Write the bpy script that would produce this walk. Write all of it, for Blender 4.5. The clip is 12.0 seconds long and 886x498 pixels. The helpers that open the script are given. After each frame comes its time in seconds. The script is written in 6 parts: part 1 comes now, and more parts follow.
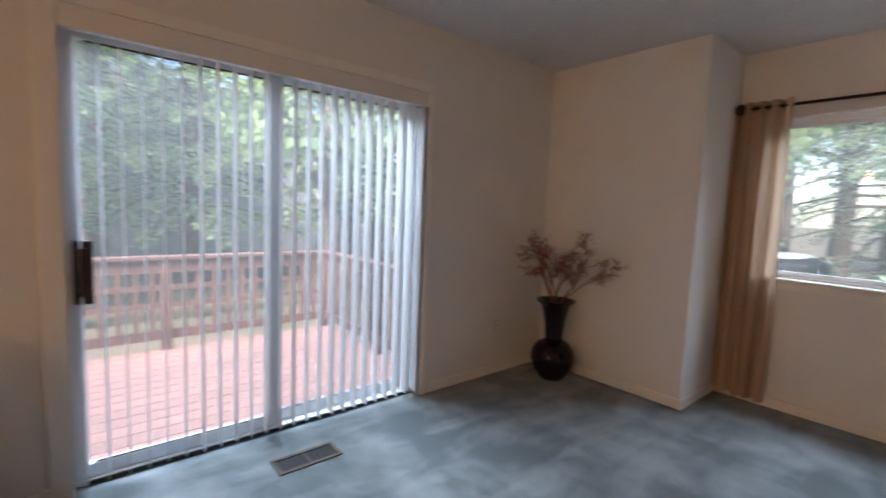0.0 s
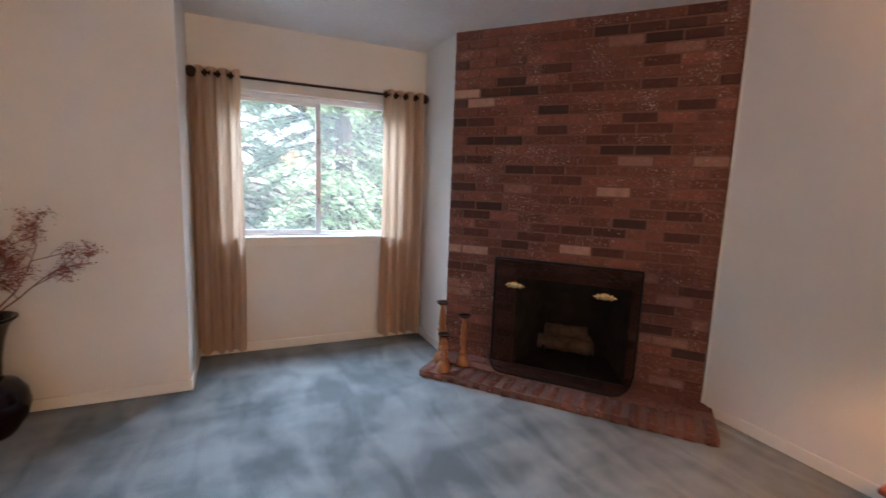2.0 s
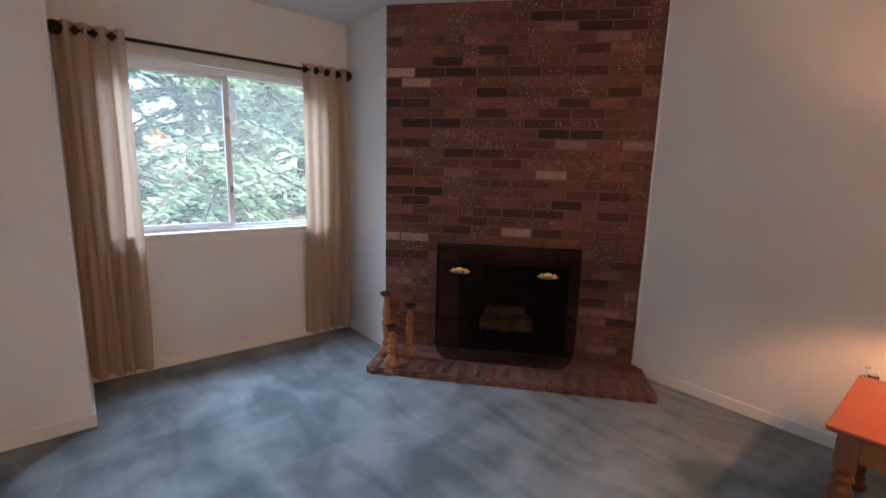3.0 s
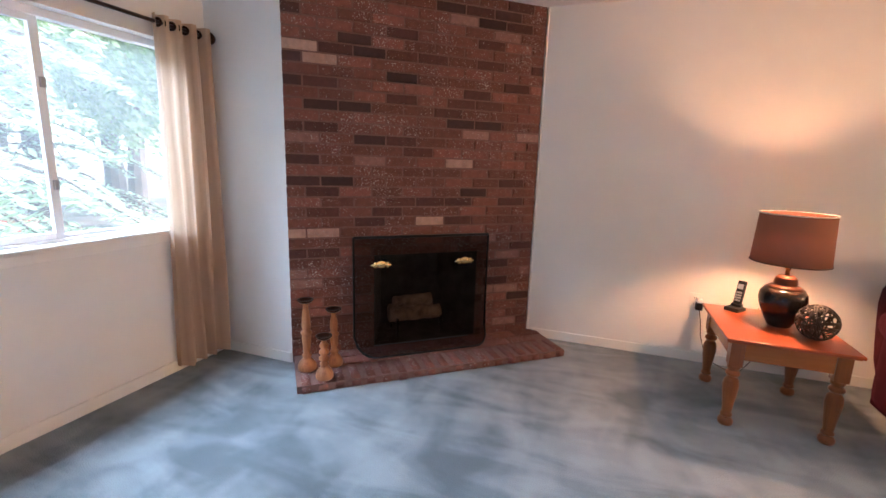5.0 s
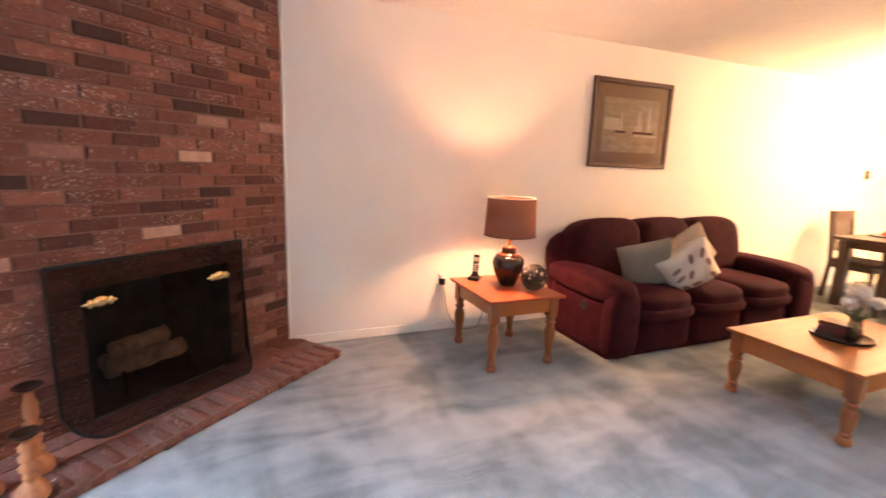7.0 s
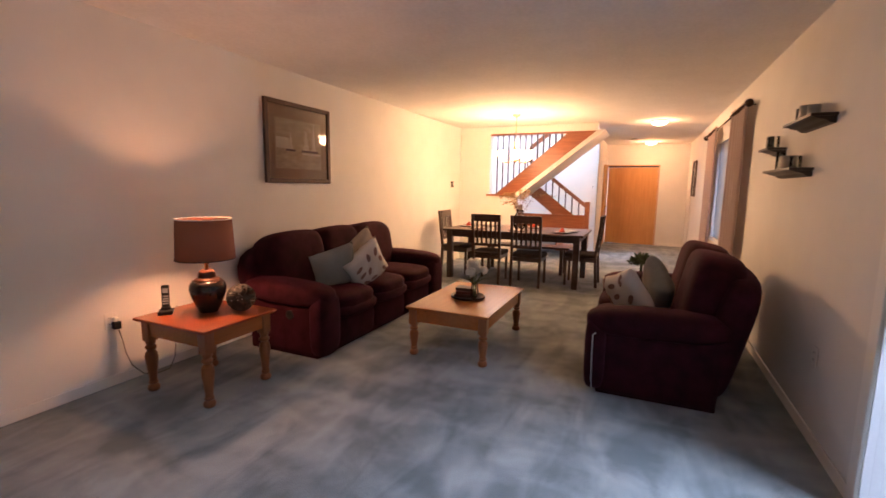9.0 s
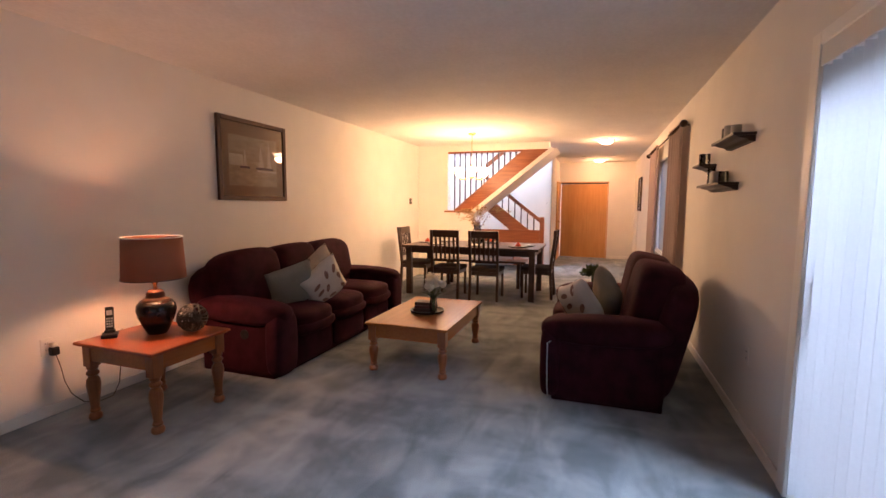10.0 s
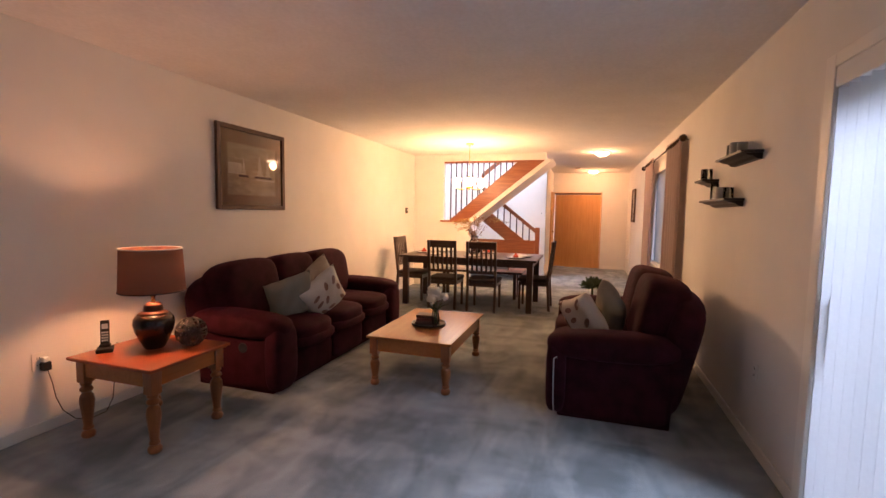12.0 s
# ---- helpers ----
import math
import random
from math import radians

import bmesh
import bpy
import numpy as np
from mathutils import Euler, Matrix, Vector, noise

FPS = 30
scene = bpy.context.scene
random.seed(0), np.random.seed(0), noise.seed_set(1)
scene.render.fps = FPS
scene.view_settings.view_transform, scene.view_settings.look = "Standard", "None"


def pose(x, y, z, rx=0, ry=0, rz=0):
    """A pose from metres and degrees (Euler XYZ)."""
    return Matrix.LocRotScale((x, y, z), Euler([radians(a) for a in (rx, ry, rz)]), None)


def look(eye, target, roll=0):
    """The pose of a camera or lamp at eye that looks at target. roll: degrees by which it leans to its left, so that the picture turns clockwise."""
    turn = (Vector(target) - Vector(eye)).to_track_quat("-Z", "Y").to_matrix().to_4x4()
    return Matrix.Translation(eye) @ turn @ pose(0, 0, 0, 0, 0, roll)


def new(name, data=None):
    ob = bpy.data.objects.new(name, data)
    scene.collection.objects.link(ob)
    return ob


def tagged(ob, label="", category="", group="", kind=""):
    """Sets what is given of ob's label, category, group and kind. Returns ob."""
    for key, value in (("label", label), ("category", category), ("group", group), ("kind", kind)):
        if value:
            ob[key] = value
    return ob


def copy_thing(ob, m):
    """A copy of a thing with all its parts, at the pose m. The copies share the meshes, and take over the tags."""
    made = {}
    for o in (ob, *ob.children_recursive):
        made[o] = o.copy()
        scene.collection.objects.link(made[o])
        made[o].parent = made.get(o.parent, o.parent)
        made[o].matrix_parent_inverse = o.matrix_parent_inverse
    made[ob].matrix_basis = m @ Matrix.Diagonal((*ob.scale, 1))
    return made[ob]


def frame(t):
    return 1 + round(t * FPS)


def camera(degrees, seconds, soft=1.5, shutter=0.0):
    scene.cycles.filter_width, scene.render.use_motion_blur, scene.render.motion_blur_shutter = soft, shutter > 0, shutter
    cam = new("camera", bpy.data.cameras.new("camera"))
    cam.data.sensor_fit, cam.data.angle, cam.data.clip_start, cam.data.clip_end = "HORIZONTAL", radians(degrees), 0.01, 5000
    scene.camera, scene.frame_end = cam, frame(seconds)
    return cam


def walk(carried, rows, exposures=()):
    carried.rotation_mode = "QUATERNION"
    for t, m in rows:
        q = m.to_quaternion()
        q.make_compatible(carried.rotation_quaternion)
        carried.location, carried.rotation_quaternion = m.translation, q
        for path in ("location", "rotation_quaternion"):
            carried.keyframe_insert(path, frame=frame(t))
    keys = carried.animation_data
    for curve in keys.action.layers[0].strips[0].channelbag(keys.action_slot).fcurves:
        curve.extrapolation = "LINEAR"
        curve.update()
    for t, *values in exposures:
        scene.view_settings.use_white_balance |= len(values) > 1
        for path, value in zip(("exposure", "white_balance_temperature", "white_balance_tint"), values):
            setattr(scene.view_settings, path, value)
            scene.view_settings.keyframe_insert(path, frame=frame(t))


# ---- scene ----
cam = camera(89.8, 12.0, soft=1.5, shutter=0.35)
PATH = [
    (0, (0.346, -0.093, 1.362), (1.63, 1.429, 1.175), 2.3),
    (0.5, (0.314, 0.156, 1.425), (2.058, 1.109, 1.205), 4.1),
    (1, (0.359, 0.305, 1.436), (2.316, 0.654, 1.217), 2.5),
    (1.5, (0.405, 0.557, 1.43), (2.361, 0.23, 1.169), 1.9),
    (2, (0.379, 0.789, 1.415), (2.179, -0.035, 1.132), 2.1),
    (2.5, (0.507, 0.939, 1.432), (2.142, -0.166, 1.108), 2.1),
    (3, (0.713, 1.09, 1.428), (2.228, -0.168, 1.078), 1.5),
    (3.5, (0.894, 1.31, 1.477), (2.183, -0.168, 1.088), 2.4),
    (5.5, (1.882, 1.678, 1.404), (2.468, -0.197, 1.031), 1.2),
    (6, (2.049, 1.653, 1.416), (2.596, -0.233, 1.041), 1.4),
    (6.5, (2.223, 1.56, 1.371), (2.081, -0.405, 1.025), 0.7),
    (7, (2.339, 1.487, 1.394), (1.591, -0.333, 1.034), 1.9),
    (7.5, (2.529, 1.42, 1.417), (1.332, -0.144, 1.065), 1.7),
    (9.5, (2.784, 1.405, 1.435), (0.922, 0.715, 1.198), 0.5),
    (10, (2.809, 1.448, 1.417), (0.927, 0.8, 1.219), 0.3),
    (10.5, (2.792, 1.479, 1.414), (0.904, 0.839, 1.251), 0.6),
    (11, (2.781, 1.455, 1.424), (0.886, 0.835, 1.273), 0.5),
    (11.5, (2.785, 1.401, 1.441), (0.888, 0.787, 1.283), 0.7),
    (12, (2.805, 1.323, 1.455), (0.906, 0.718, 1.291), 0.9),
]
EXPOSURES = [(0, 1.3, 6300, 19), (0.5, 1.15, 6200, 19), (1.0, 1.95, 6000, 20), (1.5, 2.2, 6100, 20), (2.5, 1.75, 5800, 18), (3.0, 1.7, 5700, 18), (3.5, 2.1, 5650, 19), (5.5, 2.6, 5650, 18), (6.0, 2.45, 5650, 17), (6.5, 2.95, 6100, 21), (7.0, 3.15, 6300, 26), (7.5, 2.15, 6300, 28), (9.5, 1.65, 6000, 29), (10.5, 1.55, 6050, 29), (12.0, 1.55, 6250, 31)]
walk(cam, [(t, look(eye, target, roll)) for t, eye, target, roll in PATH], EXPOSURES)

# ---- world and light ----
SKY, SUN, DOOR_FILL, WINDOW_FILL, DINING_FILL, STAIR_FILL = 0.15, 5.0, 290.0, 175.0, 12.0, 85.0
TABLE_LAMP, CHANDELIER, DOME = 8.0, 9.5, 9.0
world = bpy.data.worlds.new("world")
scene.world = world
world.use_nodes = True
sky = world.node_tree.nodes.new("ShaderNodeTexSky")
sky.sky_type, sky.sun_disc, sky.sun_elevation, sky.sun_rotation = "NISHITA", False, radians(37), radians(236)
back = world.node_tree.nodes["Background"]
back.inputs["Strength"].default_value = SKY
world.node_tree.links.new(sky.outputs[0], back.inputs["Color"])


def lamp(name, kind, energy, color, m, size=0.1, size_y=None, angle=None):
    data = bpy.data.lights.new(name, kind)
    data.energy, data.color = energy, color
    if kind == "AREA":
        data.shape, data.size, data.size_y = "RECTANGLE", size, size_y or size
    elif kind == "SUN":
        data.angle = radians(angle)
    else:
        data.shadow_soft_size = size
    ob = new(name, data)
    ob.matrix_world = m
    return ob


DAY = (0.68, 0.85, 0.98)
WARM = (1.0, 0.48, 0.20)
lamp("sun", "SUN", SUN, (1.0, 0.94, 0.86), look((0, 0, 0), (0.6, 0.4, -0.55)), angle=12)
# added area lamps, out of view above the openings, boost the sky's light indoors
lamp("sky_fill_patio", "AREA", DOOR_FILL, DAY, look((1.2, 4.3, 3.9), (1.5, 2.0, 0.2)), 3.0, 1.8)
lamp("sky_fill_window", "AREA", WINDOW_FILL, DAY, look((5.7, 0.2, 3.5), (3.8, 0.17, 0.9)), 3.4, 1.8)
lamp("sky_fill_dining", "AREA", DINING_FILL, DAY, look((-4.2, 4.6, 3.6), (-4.2, 1.0, 0.5)), 2.2, 1.6)
# added lamp under the stairwell roof, in place of an unseen upstairs window
lamp("stairwell_fill", "AREA", STAIR_FILL, DAY, look((-6.6, -0.6, 5.2), (-6.9, -0.5, 0.0)), 1.5, 2.0)
TL = (0.625, -1.375)
lamp("lamp_bulb", "POINT", TABLE_LAMP, WARM, pose(TL[0], TL[1], 1.02), 0.035)
CH = (-4.26, -0.5)
lamp("chandelier_bulbs", "POINT", CHANDELIER, (1.0, 0.44, 0.14), pose(CH[0], CH[1], 1.98), 0.2)
for i, (x, y) in enumerate(((-5.68, 1.56), (-9.2, 1.47))):
    lamp("dome_bulb", "POINT", DOME, (1.0, 0.48, 0.17), pose(x, y, 2.42), 0.08)


# ---- materials ----
def nodes_of(name):
    m = bpy.data.materials.new(name)
    m.use_nodes = True
    return m, m.node_tree.nodes, m.node_tree.links, m.node_tree.nodes["Principled BSDF"]


def surface(name, c1, c2=None, scale=8.0, rough=0.6, bump=0.0, bscale=60.0, metal=0.0, stretch=(1, 1, 1), spec=0.5, rough2=None, detail=6, big=0.0, sheen=0.0, transmission=0.0, per_object=0.0):
    """Two colours mixed by noise, a second larger noise, fine relief."""
    m, N, L, P = nodes_of(name)
    c2 = c2 or tuple(min(1, v * 1.15) for v in c1)
    tc = N.new("ShaderNodeTexCoord")
    mp = N.new("ShaderNodeMapping")
    mp.inputs["Scale"].default_value = stretch
    L.new(tc.outputs["Object"], mp.inputs["Vector"])
    nz = N.new("ShaderNodeTexNoise")
    nz.inputs["Scale"].default_value, nz.inputs["Detail"].default_value = scale, detail
    L.new(mp.outputs[0], nz.inputs["Vector"])
    ramp = N.new("ShaderNodeValToRGB")
    ramp.color_ramp.elements[0].position, ramp.color_ramp.elements[1].position = 0.3, 0.7
    ramp.color_ramp.elements[0].color, ramp.color_ramp.elements[1].color = (*c1, 1), (*c2, 1)
    L.new(nz.outputs["Fac"], ramp.inputs[0])
    col = ramp.outputs[0]
    if big or per_object:
        hs = N.new("ShaderNodeHueSaturation")
        L.new(col, hs.inputs["Color"])
        if big:
            n2 = N.new("ShaderNodeTexNoise")
            n2.inputs["Scale"].default_value = scale * 0.13
            L.new(tc.outputs["Object"], n2.inputs["Vector"])
            src_, lo, hi = n2.outputs["Fac"], 1 - big, 1 + big
        else:
            oi = N.new("ShaderNodeObjectInfo")
            src_, lo, hi = oi.outputs["Random"], 1 - per_object, 1 + per_object
        mr = N.new("ShaderNodeMapRange")
        mr.inputs["To Min"].default_value, mr.inputs["To Max"].default_value = lo, hi
        if big:
            mr.inputs["From Min"].default_value, mr.inputs["From Max"].default_value = 0.3, 0.7
        L.new(src_, mr.inputs["Value"])
        L.new(mr.outputs[0], hs.inputs["Value"])
        col = hs.outputs[0]
    L.new(col, P.inputs["Base Color"])
    P.inputs["Metallic"].default_value = metal
    P.inputs["Specular IOR Level"].default_value = spec
    if rough2 is not None:
        mr = N.new("ShaderNodeMapRange")
        mr.inputs["To Min"].default_value, mr.inputs["To Max"].default_value = rough, rough2
        L.new(nz.outputs["Fac"], mr.inputs["Value"])
        L.new(mr.outputs[0], P.inputs["Roughness"])
    else:
        P.inputs["Roughness"].default_value = rough
    if bump:
        nb = N.new("ShaderNodeTexNoise")
        nb.inputs["Scale"].default_value, nb.inputs["Detail"].default_value = bscale, 4
        L.new(mp.outputs[0], nb.inputs["Vector"])
        b = N.new("ShaderNodeBump")
        b.inputs["Strength"].default_value, b.inputs["Distance"].default_value = bump, 0.004
        L.new(nb.outputs["Fac"], b.inputs["Height"])
        L.new(b.outputs[0], P.inputs["Normal"])
    if sheen:
        P.inputs["Sheen Weight"].default_value, P.inputs["Sheen Roughness"].default_value = sheen, 0.45
        P.inputs["Sheen Tint"].default_value = (min(1, c2[0] * 4), min(1, c2[1] * 5), min(1, c2[2] * 5), 1)
    P.inputs["Transmission Weight"].default_value = transmission
    return m


def wood(name, dark, light, rough=0.35, axis=0, scale=3.0, coat=0.0):
    """Grain lines that run along one axis."""
    m, N, L, P = nodes_of(name)
    tc = N.new("ShaderNodeTexCoord")
    mp = N.new("ShaderNodeMapping")
    st = [14.0, 14.0, 14.0]
    st[axis] = 1.0
    mp.inputs["Scale"].default_value = st
    L.new(tc.outputs["Object"], mp.inputs["Vector"])
    n1 = N.new("ShaderNodeTexNoise")
    n1.inputs["Scale"].default_value, n1.inputs["Detail"].default_value, n1.inputs["Distortion"].default_value = scale, 8, 0.6
    L.new(mp.outputs[0], n1.inputs["Vector"])
    n2 = N.new("ShaderNodeTexNoise")
    n2.inputs["Scale"].default_value = 1.6
    L.new(tc.outputs["Object"], n2.inputs["Vector"])
    mix = N.new("ShaderNodeMath")
    mix.operation = "MULTIPLY_ADD"
    mix.inputs[1].default_value = 0.4
    L.new(n2.outputs["Fac"], mix.inputs[0])
    L.new(n1.outputs["Fac"], mix.inputs[2])
    ramp = N.new("ShaderNodeValToRGB")
    ramp.color_ramp.elements[0].position, ramp.color_ramp.elements[1].position = 0.5, 0.88
    ramp.color_ramp.elements[0].color, ramp.color_ramp.elements[1].color = (*dark, 1), (*light, 1)
    L.new(mix.outputs[0], ramp.inputs[0])
    L.new(ramp.outputs[0], P.inputs["Base Color"])
    P.inputs["Roughness"].default_value = rough
    P.inputs["Coat Weight"].default_value, P.inputs["Coat Roughness"].default_value = coat, 0.28
    b = N.new("ShaderNodeBump")
    b.inputs["Strength"].default_value, b.inputs["Distance"].default_value = 0.035, 0.001
    L.new(n1.outputs["Fac"], b.inputs["Height"])
    L.new(b.outputs[0], P.inputs["Normal"])
    return m


def fabric(name, c1, c2, see=0.35, scale=300.0, rough=0.9):
    """Thin woven cloth that lets some light through."""
    m, N, L, P = nodes_of(name)
    out = N["Material Output"]
    tc = N.new("ShaderNodeTexCoord")
    nz = N.new("ShaderNodeTexNoise")
    nz.inputs["Scale"].default_value = scale
    L.new(tc.outputs["Object"], nz.inputs["Vector"])
    ramp = N.new("ShaderNodeValToRGB")
    ramp.color_ramp.elements[0].color, ramp.color_ramp.elements[1].color = (*c1, 1), (*c2, 1)
    L.new(nz.outputs["Fac"], ramp.inputs[0])
    L.new(ramp.outputs[0], P.inputs["Base Color"])
    P.inputs["Roughness"].default_value = rough
    tr = N.new("ShaderNodeBsdfTranslucent")
    L.new(ramp.outputs[0], tr.inputs["Color"])
    mix = N.new("ShaderNodeMixShader")
    mix.inputs[0].default_value = see
    L.new(P.outputs[0], mix.inputs[1])
    L.new(tr.outputs[0], mix.inputs[2])
    L.new(mix.outputs[0], out.inputs["Surface"])
    return m


def glow(name, color, strength):
    m, N, L, P = nodes_of(name)
    P.inputs["Base Color"].default_value = (*color, 1)
    P.inputs["Emission Color"].default_value = (*color, 1)
    P.inputs["Emission Strength"].default_value = strength
    return m


def clear(name, tint=(1, 1, 1), rough=0.0, ior=1.3, haze=0.0):
    """Thin pane: mostly see-through, with a mirror share by angle and outdoor glare mixed in as pale haze."""
    m, N, L, P = nodes_of(name)
    out = N["Material Output"]
    tr = N.new("ShaderNodeBsdfTransparent")
    tr.inputs[0].default_value = (*tint, 1)
    gl = N.new("ShaderNodeBsdfGlossy")
    gl.inputs["Roughness"].default_value = rough
    fr = N.new("ShaderNodeFresnel")
    fr.inputs["IOR"].default_value = ior
    mix = N.new("ShaderNodeMixShader")
    L.new(fr.outputs[0], mix.inputs[0])
    L.new(tr.outputs[0], mix.inputs[1])
    L.new(gl.outputs[0], mix.inputs[2])
    last = mix
    if haze:
        haze_bsdf, last = N.new("ShaderNodeBsdfTranslucent"), N.new("ShaderNodeMixShader")
        haze_bsdf.inputs["Color"].default_value = (0.82, 0.83, 0.78, 1)
        last.inputs[0].default_value = haze
        L.new(mix.outputs[0], last.inputs[1])
        L.new(haze_bsdf.outputs[0], last.inputs[2])
    L.new(last.outputs[0], out.inputs["Surface"])
    return m


def carpet_material():
    m, N, L, P = nodes_of("carpet_pile")
    tc = N.new("ShaderNodeTexCoord")

    def noise_at(scale, stretch, angle, detail=3, distortion=0.0):
        mp = N.new("ShaderNodeMapping")
        mp.inputs["Scale"].default_value = stretch
        mp.inputs["Rotation"].default_value = (0, 0, radians(angle))
        L.new(tc.outputs["Object"], mp.inputs["Vector"])
        n = N.new("ShaderNodeTexNoise")
        n.inputs["Scale"].default_value, n.inputs["Detail"].default_value, n.inputs["Distortion"].default_value = scale, detail, distortion
        L.new(mp.outputs[0], n.inputs["Vector"])
        return n.outputs["Fac"]

    def add(a, b, k):
        n = N.new("ShaderNodeMath")
        n.operation = "MULTIPLY_ADD"
        n.inputs[1].default_value = k
        L.new(b, n.inputs[0])
        L.new(a, n.inputs[2])
        return n.outputs[0]

    strokes = noise_at(1.5, (1, 3.0, 1), 38, 4, 0.8)
    cross = noise_at(1.3, (2.5, 1, 1), 12, 4, 0.7)
    blotch = noise_at(3.4, (1, 1, 1), 0, 6, 0.5)
    fine = noise_at(160, (1, 1, 1), 0, 2)
    v = add(add(add(strokes, cross, 0.9), blotch, 0.7), fine, 0.45)
    ramp = N.new("ShaderNodeValToRGB")
    e = ramp.color_ramp.elements
    e[0].position, e[1].position = 0.43, 0.59
    e[0].color, e[1].color = (0.106, 0.131, 0.141, 1), (0.28, 0.315, 0.33, 1)
    sc = N.new("ShaderNodeMath")
    sc.operation = "MULTIPLY"
    sc.inputs[1].default_value = 1 / 3.05
    L.new(v, sc.inputs[0])
    L.new(sc.outputs[0], ramp.inputs[0])
    L.new(ramp.outputs[0], P.inputs["Base Color"])
    P.inputs["Roughness"].default_value = 1.0
    P.inputs["Specular IOR Level"].default_value = 0.1
    P.inputs["Sheen Weight"].default_value = 0.25
    b = N.new("ShaderNodeBump")
    b.inputs["Strength"].default_value, b.inputs["Distance"].default_value = 0.6, 0.01
    L.new(add(fine, blotch, 0.8), b.inputs["Height"])
    L.new(b.outputs[0], P.inputs["Normal"])
    return m


def brick_material(name, base, alt, speck=0.62):
    m, N, L, P = nodes_of(name)
    tc = N.new("ShaderNodeTexCoord")
    oi = N.new("ShaderNodeObjectInfo")
    geo = N.new("ShaderNodeNewGeometry")
    ramp = N.new("ShaderNodeValToRGB")
    e = ramp.color_ramp.elements
    e[0].color, e[1].color = (*base, 1), (*alt, 1)
    mid = e.new(0.55)
    mid.color = tuple(a * 0.62 + b * 0.38 for a, b in zip(base, alt)) + (1,)
    L.new(oi.outputs["Random"], ramp.inputs[0])
    n1 = N.new("ShaderNodeTexNoise")
    n1.inputs["Scale"].default_value, n1.inputs["Detail"].default_value = 28, 6
    L.new(geo.outputs["Position"], n1.inputs["Vector"])
    hs = N.new("ShaderNodeHueSaturation")
    mr = N.new("ShaderNodeMapRange")
    mr.inputs["To Min"].default_value, mr.inputs["To Max"].default_value = 0.6, 1.4
    L.new(n1.outputs["Fac"], mr.inputs["Value"])
    L.new(mr.outputs[0], hs.inputs["Value"])
    L.new(ramp.outputs[0], hs.inputs["Color"])
    n2 = N.new("ShaderNodeTexNoise")
    n2.inputs["Scale"].default_value, n2.inputs["Detail"].default_value = 95, 4
    L.new(geo.outputs["Position"], n2.inputs["Vector"])
    n3 = N.new("ShaderNodeTexNoise")
    n3.inputs["Scale"].default_value, n3.inputs["Detail"].default_value = 4.0, 5
    L.new(geo.outputs["Position"], n3.inputs["Vector"])
    mu = N.new("ShaderNodeMath")
    mu.operation = "MULTIPLY_ADD"
    mu.inputs[1].default_value = 0.35
    L.new(n3.outputs["Fac"], mu.inputs[0])
    L.new(n2.outputs["Fac"], mu.inputs[2])
    r2 = N.new("ShaderNodeValToRGB")
    r2.color_ramp.elements[0].position, r2.color_ramp.elements[1].position = speck + 0.21, speck + 0.27
    L.new(mu.outputs[0], r2.inputs[0])
    mix = N.new("ShaderNodeMix")
    mix.data_type = "RGBA"
    mix.inputs["B"].default_value = (0.42, 0.36, 0.31, 1)
    L.new(r2.outputs[0], mix.inputs["Factor"])
    L.new(hs.outputs[0], mix.inputs["A"])
    L.new(mix.outputs["Result"], P.inputs["Base Color"])
    P.inputs["Roughness"].default_value = 0.88
    b = N.new("ShaderNodeBump")
    b.inputs["Strength"].default_value, b.inputs["Distance"].default_value = 0.3, 0.003
    L.new(n1.outputs["Fac"], b.inputs["Height"])
    L.new(b.outputs[0], P.inputs["Normal"])
    return m


def leaf_material(name, c1, c2, see=0.3):
    m, N, L, P = nodes_of(name)
    out = N["Material Output"]
    geo = N.new("ShaderNodeNewGeometry")
    ramp = N.new("ShaderNodeValToRGB")
    ramp.color_ramp.elements[0].color, ramp.color_ramp.elements[1].color = (*c1, 1), (*c2, 1)
    L.new(geo.outputs["Random Per Island"], ramp.inputs[0])
    L.new(ramp.outputs[0], P.inputs["Base Color"])
    P.inputs["Roughness"].default_value = 0.7
    tr = N.new("ShaderNodeBsdfTranslucent")
    L.new(ramp.outputs[0], tr.inputs["Color"])
    mix = N.new("ShaderNodeMixShader")
    mix.inputs[0].default_value = see
    L.new(P.outputs[0], mix.inputs[1])
    L.new(tr.outputs[0], mix.inputs[2])
    L.new(mix.outputs[0], out.inputs["Surface"])
    return m


WALL = surface("wall_paint", (0.72, 0.70, 0.66), (0.76, 0.74, 0.70), 3, 0.75, 0.12, 180, big=0.02)
CEIL = surface("ceiling_paint", (0.70, 0.68, 0.66), (0.76, 0.74, 0.72), 30, 0.9, 0.35, 120, big=0.03)
TRIM = surface("trim_paint", (0.78, 0.76, 0.71), (0.82, 0.80, 0.75), 6, 0.4, 0.03, 40)
VINYL = surface("white_vinyl", (0.80, 0.82, 0.84), (0.84, 0.86, 0.88), 6, 0.35)
CARPET = carpet_material()
BRICK = brick_material("red_brick", (0.120, 0.043, 0.032), (0.235, 0.090, 0.064), 0.585)
BRICK_DARK = brick_material("burnt_brick", (0.042, 0.018, 0.016), (0.075, 0.030, 0.025), 0.78)
BRICK_PALE = brick_material("pale_brick", (0.38, 0.22, 0.165), (0.46, 0.30, 0.23), 0.6)
BRICK_MID = brick_material("brown_brick", (0.070, 0.025, 0.020), (0.105, 0.037, 0.028), 0.64)
BRICK_FADED = brick_material("faded_brick", (0.235, 0.115, 0.090), (0.29, 0.155, 0.12), 0.60)
MORTAR = surface("mortar", (0.15, 0.077, 0.060), (0.205, 0.112, 0.088), 40, 0.95, 0.5, 120)
